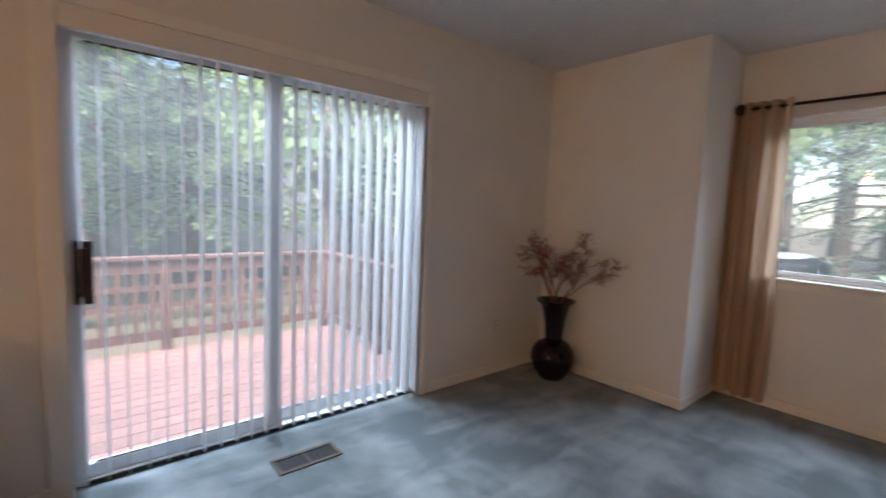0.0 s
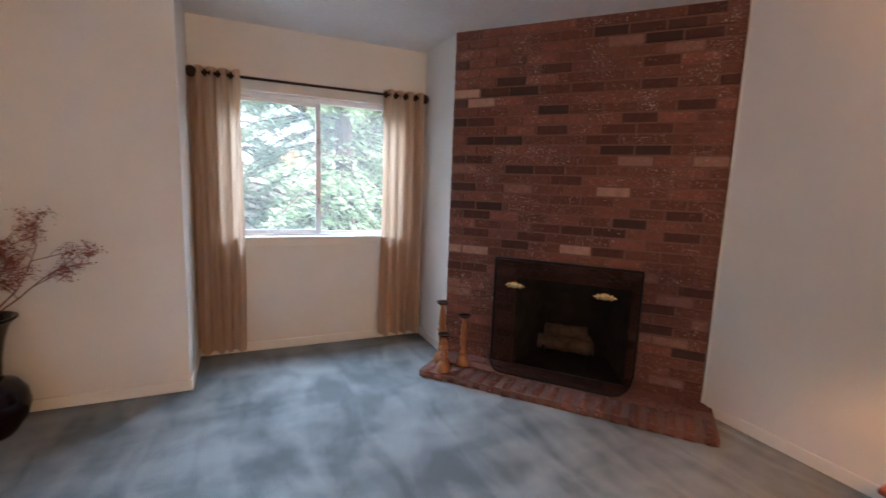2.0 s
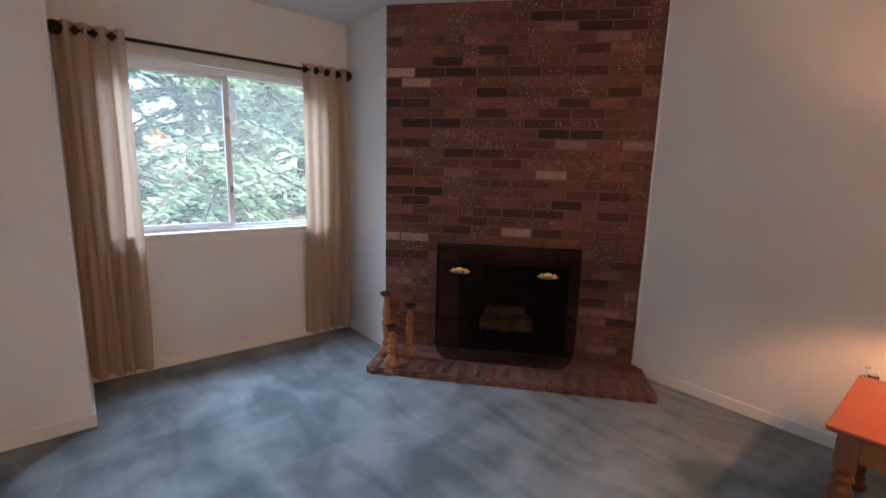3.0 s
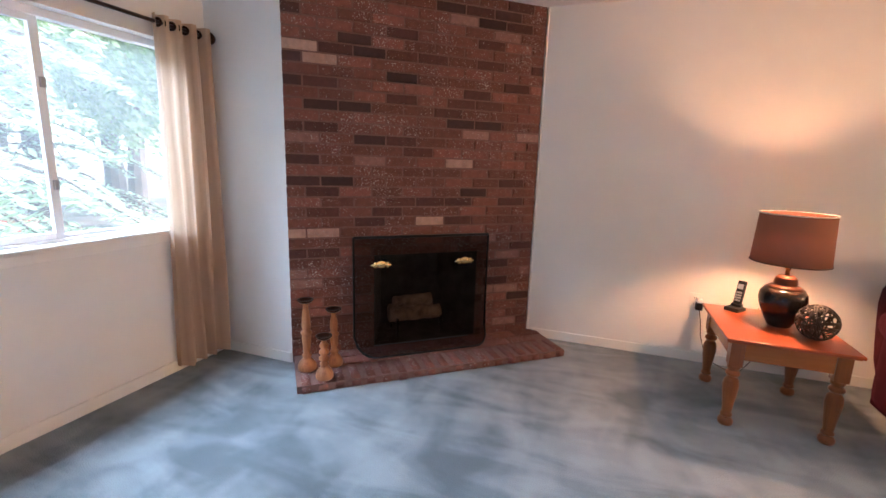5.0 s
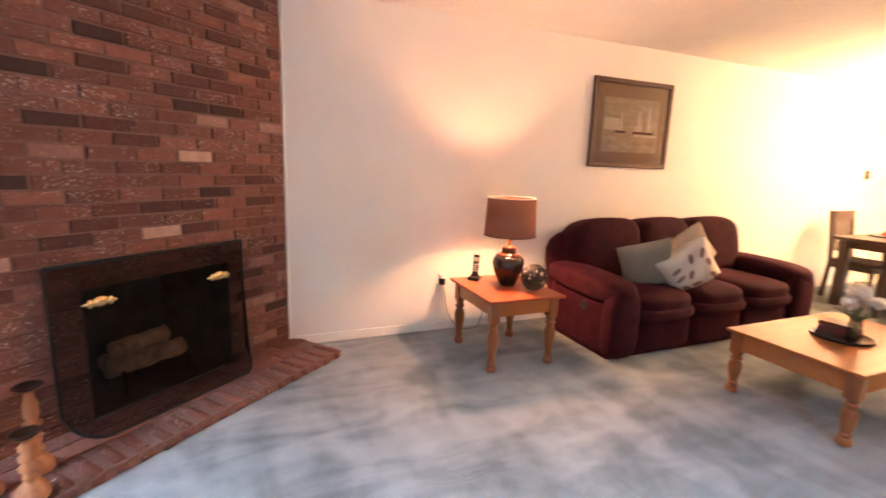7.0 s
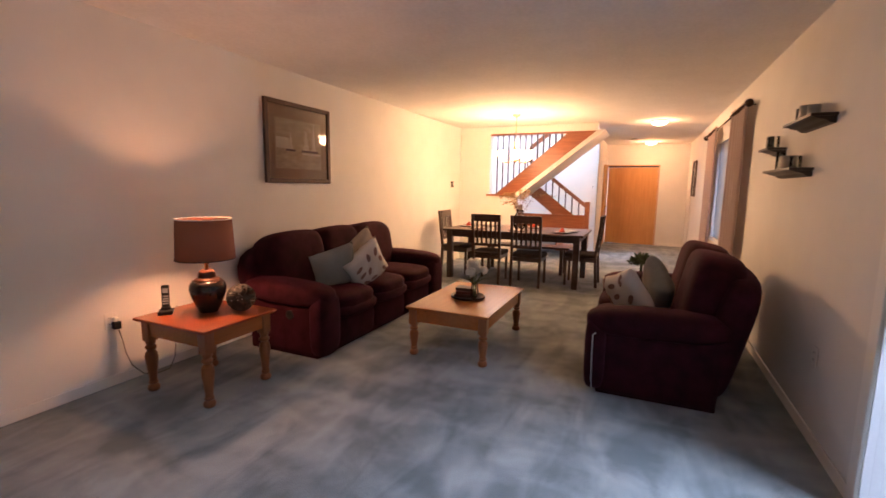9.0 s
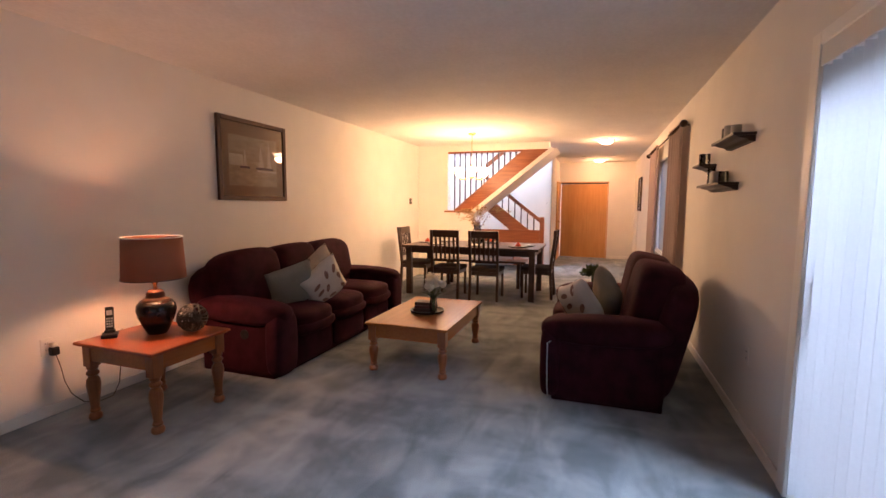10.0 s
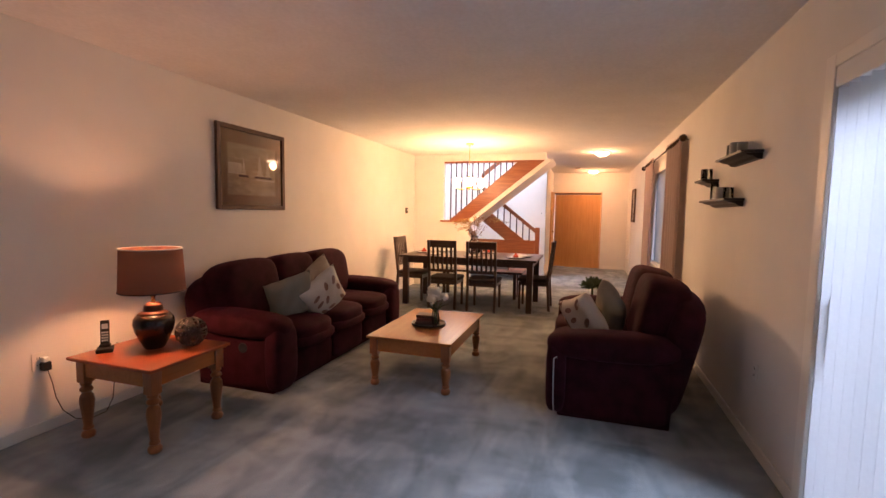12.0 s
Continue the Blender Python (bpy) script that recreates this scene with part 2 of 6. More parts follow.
IRON = surface("blackened_steel", (0.012, 0.011, 0.01), (0.022, 0.019, 0.017), 14, 0.45, 0.15, 60, metal=0.6)
SOOT = surface("sooty_firebrick", (0.022, 0.020, 0.019), (0.075, 0.071, 0.067), 9, 0.95, 0.4, 40)
BRASS = surface("polished_brass", (0.75, 0.52, 0.2), (0.85, 0.62, 0.28), 12, 0.22, metal=1.0)
HONEY = wood("honey_oak", (0.33, 0.105, 0.024), (0.40, 0.135, 0.034), 0.16, 0, coat=0.25)
HONEY_Z = wood("honey_oak_legs", (0.19, 0.058, 0.015), (0.26, 0.085, 0.022), 0.35, 2, coat=0.2)
CHERRY = wood("reddish_table_top", (0.29, 0.062, 0.018), (0.315, 0.072, 0.021), 0.25, 0, coat=0.4)
ESPRESSO = wood("espresso_wood", (0.030, 0.013, 0.009), (0.068, 0.029, 0.018), 0.32, 1, coat=0.25)
STAIRWOOD = wood("reddish_stair_wood", (0.20, 0.058, 0.02), (0.30, 0.10, 0.035), 0.35, 1, coat=0.2)
DOORWOOD = wood("honey_birch_door", (0.50, 0.24, 0.065), (0.58, 0.30, 0.09), 0.4, 2, 2.0)
CANDLEWOOD = wood("turned_light_wood", (0.25, 0.09, 0.033), (0.42, 0.18, 0.07), 0.5, 2)
BURGUNDY = surface("burgundy_velvet", (0.019, 0.0020, 0.0050), (0.040, 0.0050, 0.0115), 9, 0.85, 0.4, 200, sheen=0.35, spec=0.15, big=0.25)
PILLOW_GREY = surface("sage_grey_cloth", (0.21, 0.20, 0.165), (0.29, 0.275, 0.23), 160, 0.95, 0.4, 400)
PILLOW_CREAM = surface("cream_cloth", (0.60, 0.55, 0.48), (0.68, 0.63, 0.55), 120, 0.95, 0.3, 400)
LEAF_PRINT = surface("printed_leaf", (0.22, 0.09, 0.06), (0.33, 0.24, 0.20), 60, 0.95)
PURPLE = surface("dark_plum_glaze", (0.008, 0.0025, 0.005), (0.017, 0.005, 0.009), 5, 0.14, spec=0.35)
BLACKPOT = surface("black_glaze", (0.008, 0.007, 0.007), (0.02, 0.016, 0.013), 5, 0.2)
COPPER = surface("brushed_copper_glaze", (0.06, 0.025, 0.014), (0.10, 0.042, 0.024), 12, 0.35, metal=0.6)
SHADE = fabric("rust_lampshade", (0.29, 0.12, 0.065), (0.35, 0.15, 0.085), 0.10, 500)
CURTAIN = fabric("tan_curtain", (0.54, 0.395, 0.285), (0.64, 0.48, 0.35), 0.46, 350)
CURTAIN_GREY = fabric("mauve_grey_curtain", (0.38, 0.29, 0.27), (0.45, 0.35, 0.325), 0.25, 350)
SLAT = fabric("blind_slat_vinyl", (0.68, 0.70, 0.72), (0.74, 0.76, 0.78), 0.20, 60, 0.5)
BRONZE = surface("dark_bronze", (0.03, 0.016, 0.01), (0.06, 0.03, 0.02), 20, 0.35, metal=0.8)
BLACK = surface("black_plastic", (0.010, 0.010, 0.011), (0.017, 0.017, 0.018), 20, 0.5, spec=0.3)
SILVER = surface("silver_plastic", (0.35, 0.36, 0.38), (0.42, 0.43, 0.45), 20, 0.35, metal=0.4)
PLASTIC = surface("white_plastic", (0.72, 0.70, 0.66), (0.76, 0.74, 0.70), 20, 0.4)
# pale haze in these panes imitates glare over the bright view outside
GLASS = clear("window_glass", haze=0.04)
HAZY_GLASS = clear("hazy_window_glass", haze=0.047)
PICTURE_GLASS = clear("picture_glass", rough=0.015, ior=1.22)
THIN_GLASS = clear("drinking_glass", (0.93, 0.95, 0.94))
TWIG = surface("dry_twig", (0.11, 0.045, 0.03), (0.19, 0.075, 0.05), 30, 0.9)
DRYLEAF = leaf_material("dried_leaf", (0.20, 0.05, 0.03), (0.33, 0.10, 0.055), 0.2)
PETAL = leaf_material("white_petal", (0.80, 0.80, 0.73), (0.88, 0.88, 0.82), 0.3)
STEM = leaf_material("green_stem", (0.045, 0.07, 0.03), (0.09, 0.13, 0.055), 0.2)
GOLDLEAF = leaf_material("golden_leaf", (0.30, 0.19, 0.07), (0.45, 0.30, 0.12), 0.2)
BOOK_A = surface("brown_leather", (0.06, 0.025, 0.018), (0.10, 0.045, 0.03), 30, 0.6, 0.2)
BOOK_B = surface("maroon_leather", (0.10, 0.02, 0.02), (0.14, 0.035, 0.03), 30, 0.6, 0.2)
PAPER = surface("page_paper", (0.50, 0.44, 0.34), (0.58, 0.52, 0.42), 90, 0.9, stretch=(1, 1, 20))
FRAMEWOOD = wood("dark_picture_frame", (0.040, 0.015, 0.007), (0.078, 0.032, 0.015), 0.6, 2)
MAT = surface("tan_picture_mat", (0.26, 0.155, 0.078), (0.31, 0.195, 0.10), 12, 0.8)
PRINT = surface("sepia_print", (0.32, 0.235, 0.13), (0.50, 0.39, 0.24), 9, 0.7, stretch=(1, 1, 3))
DECK = surface("weathered_red_deck", (0.24, 0.115, 0.09), (0.33, 0.165, 0.13), 9, 0.8, 0.3, 60, stretch=(0.15, 1, 1), per_object=0.12)
RAILPAINT = surface("red_brown_rail", (0.07, 0.032, 0.026), (0.12, 0.055, 0.043), 9, 0.75, 0.2, 60)
GRASS = surface("lawn_and_leaf_litter", (0.06, 0.075, 0.035), (0.17, 0.125, 0.09), 0.9, 0.95, 0.5, 12, big=0.25)
ASPHALT = surface("pale_driveway", (0.11, 0.11, 0.105), (0.16, 0.16, 0.155), 3, 0.9, 0.3, 40)
BARK = surface("bark", (0.05, 0.035, 0.028), (0.11, 0.08, 0.06), 9, 0.95, 0.7, 30, stretch=(4, 4, 1))
NEEDLE = leaf_material("conifer_needles", (0.17, 0.27, 0.15), (0.44, 0.56, 0.35), 0.5)
FOLIAGE = leaf_material("green_leaves", (0.12, 0.20, 0.08), (0.32, 0.42, 0.20), 0.5)
SIDING = surface("grey_siding", (0.20, 0.21, 0.23), (0.25, 0.26, 0.28), 4, 0.7, per_object=0.06)
ROOFING = surface("dark_shingles", (0.05, 0.05, 0.055), (0.09, 0.085, 0.085), 12, 0.9, 0.3, 30)
CARPAINT = surface("white_car_paint", (0.6, 0.62, 0.64), (0.64, 0.66, 0.68), 2, 0.2)
DARKGLASS = surface("dark_car_glass", (0.01, 0.012, 0.014), (0.02, 0.022, 0.024), 2, 0.08)
TYRE = surface("tyre_rubber", (0.015, 0.015, 0.015), (0.025, 0.025, 0.025), 20, 0.9)
CHAND = glow("chandelier_glass_lit", (1.0, 0.62, 0.27), 16.0)
DOMEG = glow("dome_glass_lit", (1.0, 0.78, 0.5), 5.0)
BULB = glow("bulb_lit", (1.0, 0.6, 0.28), 13.0)
RED = surface("red_napkin", (0.42, 0.05, 0.02), (0.5, 0.09, 0.04), 30, 0.9)
PORCELAIN = surface("white_porcelain", (0.62, 0.61, 0.58), (0.68, 0.67, 0.64), 20, 0.2)
SEAT_CLOTH = surface("dark_seat_cloth", (0.035, 0.022, 0.018), (0.055, 0.036, 0.03), 60, 0.8, 0.2, 300)


# ---- building helpers ----
def box(bm, x0, x1, y0, y1, z0, z1):
    m = Matrix.Translation(((x0 + x1) / 2, (y0 + y1) / 2, (z0 + z1) / 2)) @ Matrix.Diagonal((abs(x1 - x0), abs(y1 - y0), abs(z1 - z0), 1))
    bmesh.ops.create_cube(bm, size=1, matrix=m)
    return bm


def boxes(*rows):
    bm = bmesh.new()
    for r in rows:
        box(bm, *r)
    return bm


def lathe(bm, profile, seg=20, m=None):
    """A turned body: (radius, height) rows, closed where the radius is 0."""
    rings = []
    for r, z in profile:
        rings.append([bm.verts.new((r * math.cos(2 * math.pi * k / seg), r * math.sin(2 * math.pi * k / seg), z)) for k in range(seg)])
    for a, b in zip(rings, rings[1:]):
        for k in range(seg):
            bm.faces.new((a[k], a[(k + 1) % seg], b[(k + 1) % seg], b[k]))
    if profile[0][0] > 0:
        bm.faces.new(list(reversed(rings[0])))
    if profile[-1][0] > 0:
        bm.faces.new(rings[-1])
    vs = [v for ring in rings for v in ring]
    if m is not None:
        bmesh.ops.transform(bm, matrix=m, verts=vs)
    return bm


def tube(bm, points, r, seg=6, taper=1.0):
    """A round bar through points."""
    pts = [Vector(p) for p in points]
    rings = []
    for i, p in enumerate(pts):
        d = (pts[min(i + 1, len(pts) - 1)] - pts[max(i - 1, 0)]).normalized()
        u = d.orthogonal().normalized() if i == 0 else (u - d * u.dot(d)).normalized()
        w = d.cross(u)
        rr = r * (1 + (taper - 1) * i / max(1, len(pts) - 1))
        rings.append([bm.verts.new(p + (u * math.cos(2 * math.pi * k / seg) + w * math.sin(2 * math.pi * k / seg)) * rr) for k in range(seg)])
    for a, b in zip(rings, rings[1:]):
        for k in range(seg):
            bm.faces.new((a[k], a[(k + 1) % seg], b[(k + 1) % seg], b[k]))
    bm.faces.new(list(reversed(rings[0])))
    bm.faces.new(rings[-1])
    return bm


def soft(bm, c, size, p=4.0, n=8, m=None, sag=None):
    """A rounded, puffed block: the bigger p, the squarer."""
    t = bmesh.new()
    bmesh.ops.create_cube(t, size=2)
    bmesh.ops.subdivide_edges(t, edges=t.edges[:], cuts=n, use_grid_fill=True)
    for v in t.verts:
        x, y, z = v.co
        k = (abs(x) ** p + abs(y) ** p + abs(z) ** p) ** (-1 / p)
        v.co = Vector((x * k, y * k, z * k))
        if sag:
            v.co = sag(v.co)
        v.co = Vector((v.co.x * size[0] / 2, v.co.y * size[1] / 2, v.co.z * size[2] / 2))
    bmesh.ops.transform(t, matrix=Matrix.Translation(c) @ (m or Matrix.Identity(4)), verts=t.verts[:])
    for f in t.faces:
        f.smooth = True
    me = bpy.data.meshes.new("soft")
    t.to_mesh(me)
    t.free()
    bm.from_mesh(me)
    bpy.data.meshes.remove(me)
    return bm


def part(name, bm, material, parent=None, label="", bevel=0.0, smooth=False, kind="", at=None):
    """Links a bmesh as one mesh object, under a thing or part if given."""
    mesh = bpy.data.meshes.new(name)
    bmesh.ops.recalc_face_normals(bm, faces=bm.faces)
    bm.to_mesh(mesh)
    bm.free()
    mesh.materials.append(material)
    if smooth:
        for f in mesh.polygons:
            f.use_smooth = True
    ob = new(name, mesh)
    if at is not None:
        ob.matrix_basis = at
    if parent is not None:
        ob.parent = parent
    if bevel:
        mod = ob.modifiers.new("bevel", "BEVEL")
        mod.width, mod.segments, mod.limit_method = bevel, 2, "ANGLE"
    return tagged(ob, label=label, kind=kind)


def thing(name, label, category, group="", m=None):
    ob = new(name)
    if m is not None:
        ob.matrix_basis = m
    return tagged(ob, label, category, group)


def structure(name, bm, material, bevel=0.0, label="", smooth=False):
    return part(name, bm, material, None, label, bevel, smooth, "structure")


# ---- plan ----
H = 2.57
NORTH, SOUTH, EAST, BUMP = 2.375, -1.955, 4.233, 3.617
BUMP_Y, NOOK_Y = 1.12, -0.745
WEST, HALL_END = -5.555, -9.89
SW = 2.185
FP = Matrix.Translation((SW, -1.957, 0)) @ Matrix.Rotation(math.atan2(0.647, 0.7625), 4, "Z")
T = 0.20
DX0, DX1, DZ = 0.33, 2.25, 2.13
WY0, WY1, WZ0, WZ1 = -0.54, 0.90, 0.93, 2.09
NX0, NX1, NZ0, NZ1 = -5.15, -3.30, 0.72, 2.12
FO0, FO1, FOZ = 0.48, 1.30, 0.745

structure("floor", boxes((HALL_END - T, EAST, SOUTH - T, NORTH, -0.08, 0.0)), CARPET, label="blue-grey cut pile carpet with vacuum strokes")
structure("threshold", boxes((DX0, DX1, NORTH, NORTH + T, -0.08, 0.0)), CARPET, label="blue-grey carpet at the door threshold")
structure("ceiling", boxes((-5.675, EAST + T, SOUTH - T, NORTH + T, H, H + 0.12), (HALL_END - T, -7.65, SOUTH - T, NORTH + T, H, H + 0.12), (-7.65, -5.675, 0.55, NORTH + T, H, H + 0.12)), CEIL, label="off-white painted ceiling")
structure("wall_north", boxes(
    (HALL_END - T, NX0, NORTH, NORTH + T, 0, H), (NX0, NX1, NORTH, NORTH + T, 0, NZ0), (NX0, NX1, NORTH, NORTH + T, NZ1, H),
    (NX1, DX0, NORTH, NORTH + T, 0, H), (DX0, DX1, NORTH, NORTH + T, DZ, H), (DX1, BUMP, NORTH, NORTH + T, 0, H)), WALL, label="cream painted wall with patio door opening")
structure("wall_bump", boxes((BUMP, EAST + T, BUMP_Y, NORTH + T, 0, H)), WALL, 0.008, "cream painted projecting wall corner")
structure("wall_east", boxes(
    (EAST, EAST + T, NOOK_Y - T, WY0, 0, H), (EAST, EAST + T, WY1, BUMP_Y, 0, H),
    (EAST, EAST + T, WY0, WY1, 0, WZ0), (EAST, EAST + T, WY0, WY1, WZ1, H)), WALL, label="cream painted wall with window opening")
structure("wall_nook", boxes((BUMP + 0.002, EAST, NOOK_Y - T, NOOK_Y, 0, H)), WALL, label="narrow white wall beside brick chimney breast")
structure("wall_south", boxes((-7.8, SW - 0.02, SOUTH - T, SOUTH, 0, H)), WALL, label="cream painted wall")
OY0, OY1 = -1.338, -0.80
structure("wall_west", boxes(
    (WEST - 0.12, WEST, SOUTH, OY0, 0, H), (WEST - 0.12, WEST, OY0, OY1, 0, 1.27),
    (WEST - 0.12, WEST, OY0, 0.60, 2.44, H)), WALL, label="cream half wall with stair opening")
structure("wall_hall_end", boxes((HALL_END - T, HALL_END, 0.3, 0.49, 0, H), (HALL_END - T, HALL_END, 1.705, NORTH, 0, H), (HALL_END - T, HALL_END, 0.49, 1.705, 2.03, H)), WALL)
structure("wall_closet_back", boxes((HALL_END - 0.8, HALL_END - 0.75, 0.3, NORTH, 0, H)), WALL)
structure("wall_hall_south", boxes((HALL_END, -7.65, 0.33, 0.45, 0, H)), WALL)
structure("wall_stairwell", boxes(
    (-7.80, -7.65, SOUTH - T, 0.45, 0, 5.4), (-7.65, -5.675, SOUTH - T, SOUTH, H, 5.4), (-7.65, -5.56, 0.56, 0.70, H + 0.12, 5.4),
    (-5.675, -5.56, SOUTH - T, 0.56, H + 0.12, 5.4), (-7.8, -5.56, SOUTH - T, 0.7, 5.4, 5.5)), WALL)

# baseboards
BB = 0.012


def baseboard(x0, x1, y0, y1):
    structure("baseboard", boxes((x0, x1, y0, y1, 0, 0.075)), TRIM, 0.004, "cream painted baseboard")


baseboard(DX1 + 0.07, BUMP, NORTH - BB, NORTH)
baseboard(-9.8, DX0 - 0.085, NORTH - BB, NORTH)
baseboard(BUMP - BB, BUMP, BUMP_Y - BB, NORTH - BB)
baseboard(BUMP, EAST, BUMP_Y - BB, BUMP_Y)
baseboard(EAST - BB, EAST, NOOK_Y, BUMP_Y - BB)
baseboard(BUMP + 0.01, EAST - BB, NOOK_Y, NOOK_Y + BB)
baseboard(WEST, SW - 0.05, SOUTH, SOUTH + BB)
baseboard(WEST, WEST + BB, SOUTH + BB, OY1)
baseboard(HALL_END, HALL_END + BB, 1.78, NORTH - BB)
structure("trim_chimney", boxes((-0.042, -0.003, -0.06, 0.012, 0.0, H)), TRIM, label="white painted corner trim").matrix_basis = FP

# ---- patio door ----
door = thing("patio_door", "white vinyl sliding patio door with clear glass, closed, leading to a wooden deck", "patio door")
Y0 = NORTH + 0.08
part("frame", boxes((DX0, DX0 + 0.02, Y0, Y0 + 0.11, 0, DZ), (DX1 - 0.045, DX1, Y0, Y0 + 0.11, 0, DZ), (DX0 + 0.02, DX1 - 0.045, Y0, Y0 + 0.11, 2.062, DZ), (DX0 + 0.02, DX1 - 0.045, Y0 - 0.01, Y0 + 0.11, 0, 0.03)), VINYL, door, bevel=0.003)


def sash(name, x0, x1, y, parent):
    z0, z1, w = 0.032, 2.06, 0.06
    wl = 0.035 if x0 < 1 else w
    s = part(name, boxes((x0, x0 + wl, y, y + 0.035, z0, z1), (x1 - w, x1, y, y + 0.035, z0, z1), (x0 + wl, x1 - w, y, y + 0.035, z0, z0 + w), (x0 + wl, x1 - w, y, y + 0.035, z1 - 0.035, z1)), VINYL, parent, bevel=0.003)
    part("gasket", boxes((x0 + w, x1 - w, y + 0.004, y + 0.012, z1 - 0.043, z1 - 0.036), (x0 + w, x1 - w, y + 0.004, y + 0.012, z0 + w + 0.001, z0 + w + 0.006)), BLACK, s)
    g = part("pane", boxes((x0 + wl, x1 - w, y + 0.014, y + 0.02, z0 + w, z1 - 0.035)), GLASS, s)
    g.visible_shadow = False
    return s


sash("sliding_panel", DX0 + 0.021, 1.275, Y0 + 0.012, door)
sash("fixed_panel", 1.215, DX1 - 0.046, Y0 + 0.055, door)
part("door_handle", boxes((DX0 + 0.035, DX0 + 0.067, Y0 - 0.05, Y0 - 0.014, 0.9, 1.12), (DX0 + 0.022, DX0 + 0.092, Y0 - 0.014, Y0 + 0.0118, 0.86, 1.15)), BRONZE, door, "dark bronze pull handle", bevel=0.006)
part("track", boxes((DX0 + 0.05, DX1 - 0.05, Y0 - 0.018, Y0 - 0.0105, 0.004, 0.022)), BLACK, door, "dark sill track")
structure("trim_patio_door", boxes((DX0 - 0.085, DX0, NORTH - 0.018, NORTH, 0, 2.19), (DX1, DX1 + 0.04, NORTH - 0.018, NORTH, 0, 2.19), (DX0, DX1, NORTH - 0.018, NORTH, 2.13, 2.19)), TRIM, 0.004, "cream painted door casing")

blind = thing("vertical_blind", "white vertical blind slats turned open before a patio door", "vertical blind")
part("valance", boxes((DX0 + 0.001, DX1 - 0.001, NORTH - 0.012, NORTH - 0.002, 2.035, 2.129)), WALL, blind, "cream valance", bevel=0.003)
part("headrail", boxes((DX0 + 0.01, DX1 - 0.01, NORTH + 0.01, NORTH + 0.05, 2.04, 2.07)), VINYL, blind)
slat_bm = bmesh.new()
for k in range(5):
    a0, a1 = (k - 2.5) / 5, (k - 1.5) / 5
    f = lambda a: 0.005 * (1 - 4 * a * a)
    v = [slat_bm.verts.new(c) for c in ((0.089 * a0, f(a0), 0), (0.089 * a1, f(a1), 0), (0.089 * a1, f(a1), 1.985), (0.089 * a0, f(a0), 1.985))]
    slat_bm.faces.new(v)
bmesh.ops.remove_doubles(slat_bm, verts=slat_bm.verts, dist=1e-5)
slat_mesh = bpy.data.meshes.new("slat")
slat_bm.to_mesh(slat_mesh)
slat_bm.free()
slat_mesh.materials.append(SLAT)
N_SLATS = 24
rng = random.Random(4)
for k in range(N_SLATS):
    s = new("slat", slat_mesh)
    s.parent = blind
    s.matrix_basis = pose(DX0 + 0.05 + k * (DX1 - DX0 - 0.09) / (N_SLATS - 1), NORTH + 0.028, 0.045, 0, 0, 85 + rng.uniform(-4, 4))
    mod = s.modifiers.new("thick", "SOLIDIFY")
    mod.thickness = 0.0012

# ---- living room window ----
win = tagged(new("window_1"), "white vinyl sliding window with two clear panes above low wall", "window", kind="structure")
X0 = EAST + 0.07
part("window_frame", boxes((X0, X0 + 0.07, WY0, WY0 + 0.04, WZ0, WZ1), (X0, X0 + 0.07, WY1 - 0.04, WY1, WZ0, WZ1), (X0, X0 + 0.07, WY0 + 0.04, WY1 - 0.04, WZ0, WZ0 + 0.035), (X0, X0 + 0.07, WY0 + 0.04, WY1 - 0.04, WZ1 - 0.04, WZ1)), VINYL, win, bevel=0.003)
part("window_sash", boxes((X0 + 0.01, X0 + 0.04, 0.16, 0.20, WZ0 + 0.035, WZ1 - 0.04), (X0 + 0.01, X0 + 0.035, 0.2, WY1 - 0.04, WZ0 + 0.036, WZ0 + 0.07), (X0 + 0.01, X0 + 0.035, 0.2, WY1 - 0.04, WZ1 - 0.07, WZ1 - 0.041), (X0 + 0.03, X0 + 0.055, WY0 + 0.04, 0.16, WZ0 + 0.036, WZ0 + 0.055)), VINYL, win, bevel=0.003)
for za in (1.22, 1.72):
    part("latch", boxes((X0 - 0.008, X0 + 0.01, 0.166, 0.186, za, za + 0.05)), SILVER, win)
for ya, yb, xo in ((WY0 + 0.04, 0.18, 0.045), (0.2, WY1 - 0.04, 0.02)):
    g = part("pane", boxes((X0 + xo, X0 + xo + 0.005, ya, yb, WZ0 + 0.036, WZ1 - 0.041)), HAZY_GLASS, win)
    g.visible_shadow = False
part("window_sill", boxes((EAST - 0.03, X0, WY0 + 0.001, WY1 - 0.001, WZ0 - 0.001, WZ0 + 0.02), (EAST - 0.03, EAST - 0.001, WY0 - 0.03, WY1 + 0.03, WZ0 - 0.001, WZ0 + 0.02)), TRIM, win, bevel=0.004)
part("apron", boxes((EAST - 0.014, EAST - 0.001, WY0 - 0.01, WY1 + 0.01, WZ0 - 0.055, WZ0 - 0.002)), TRIM, win, bevel=0.003)


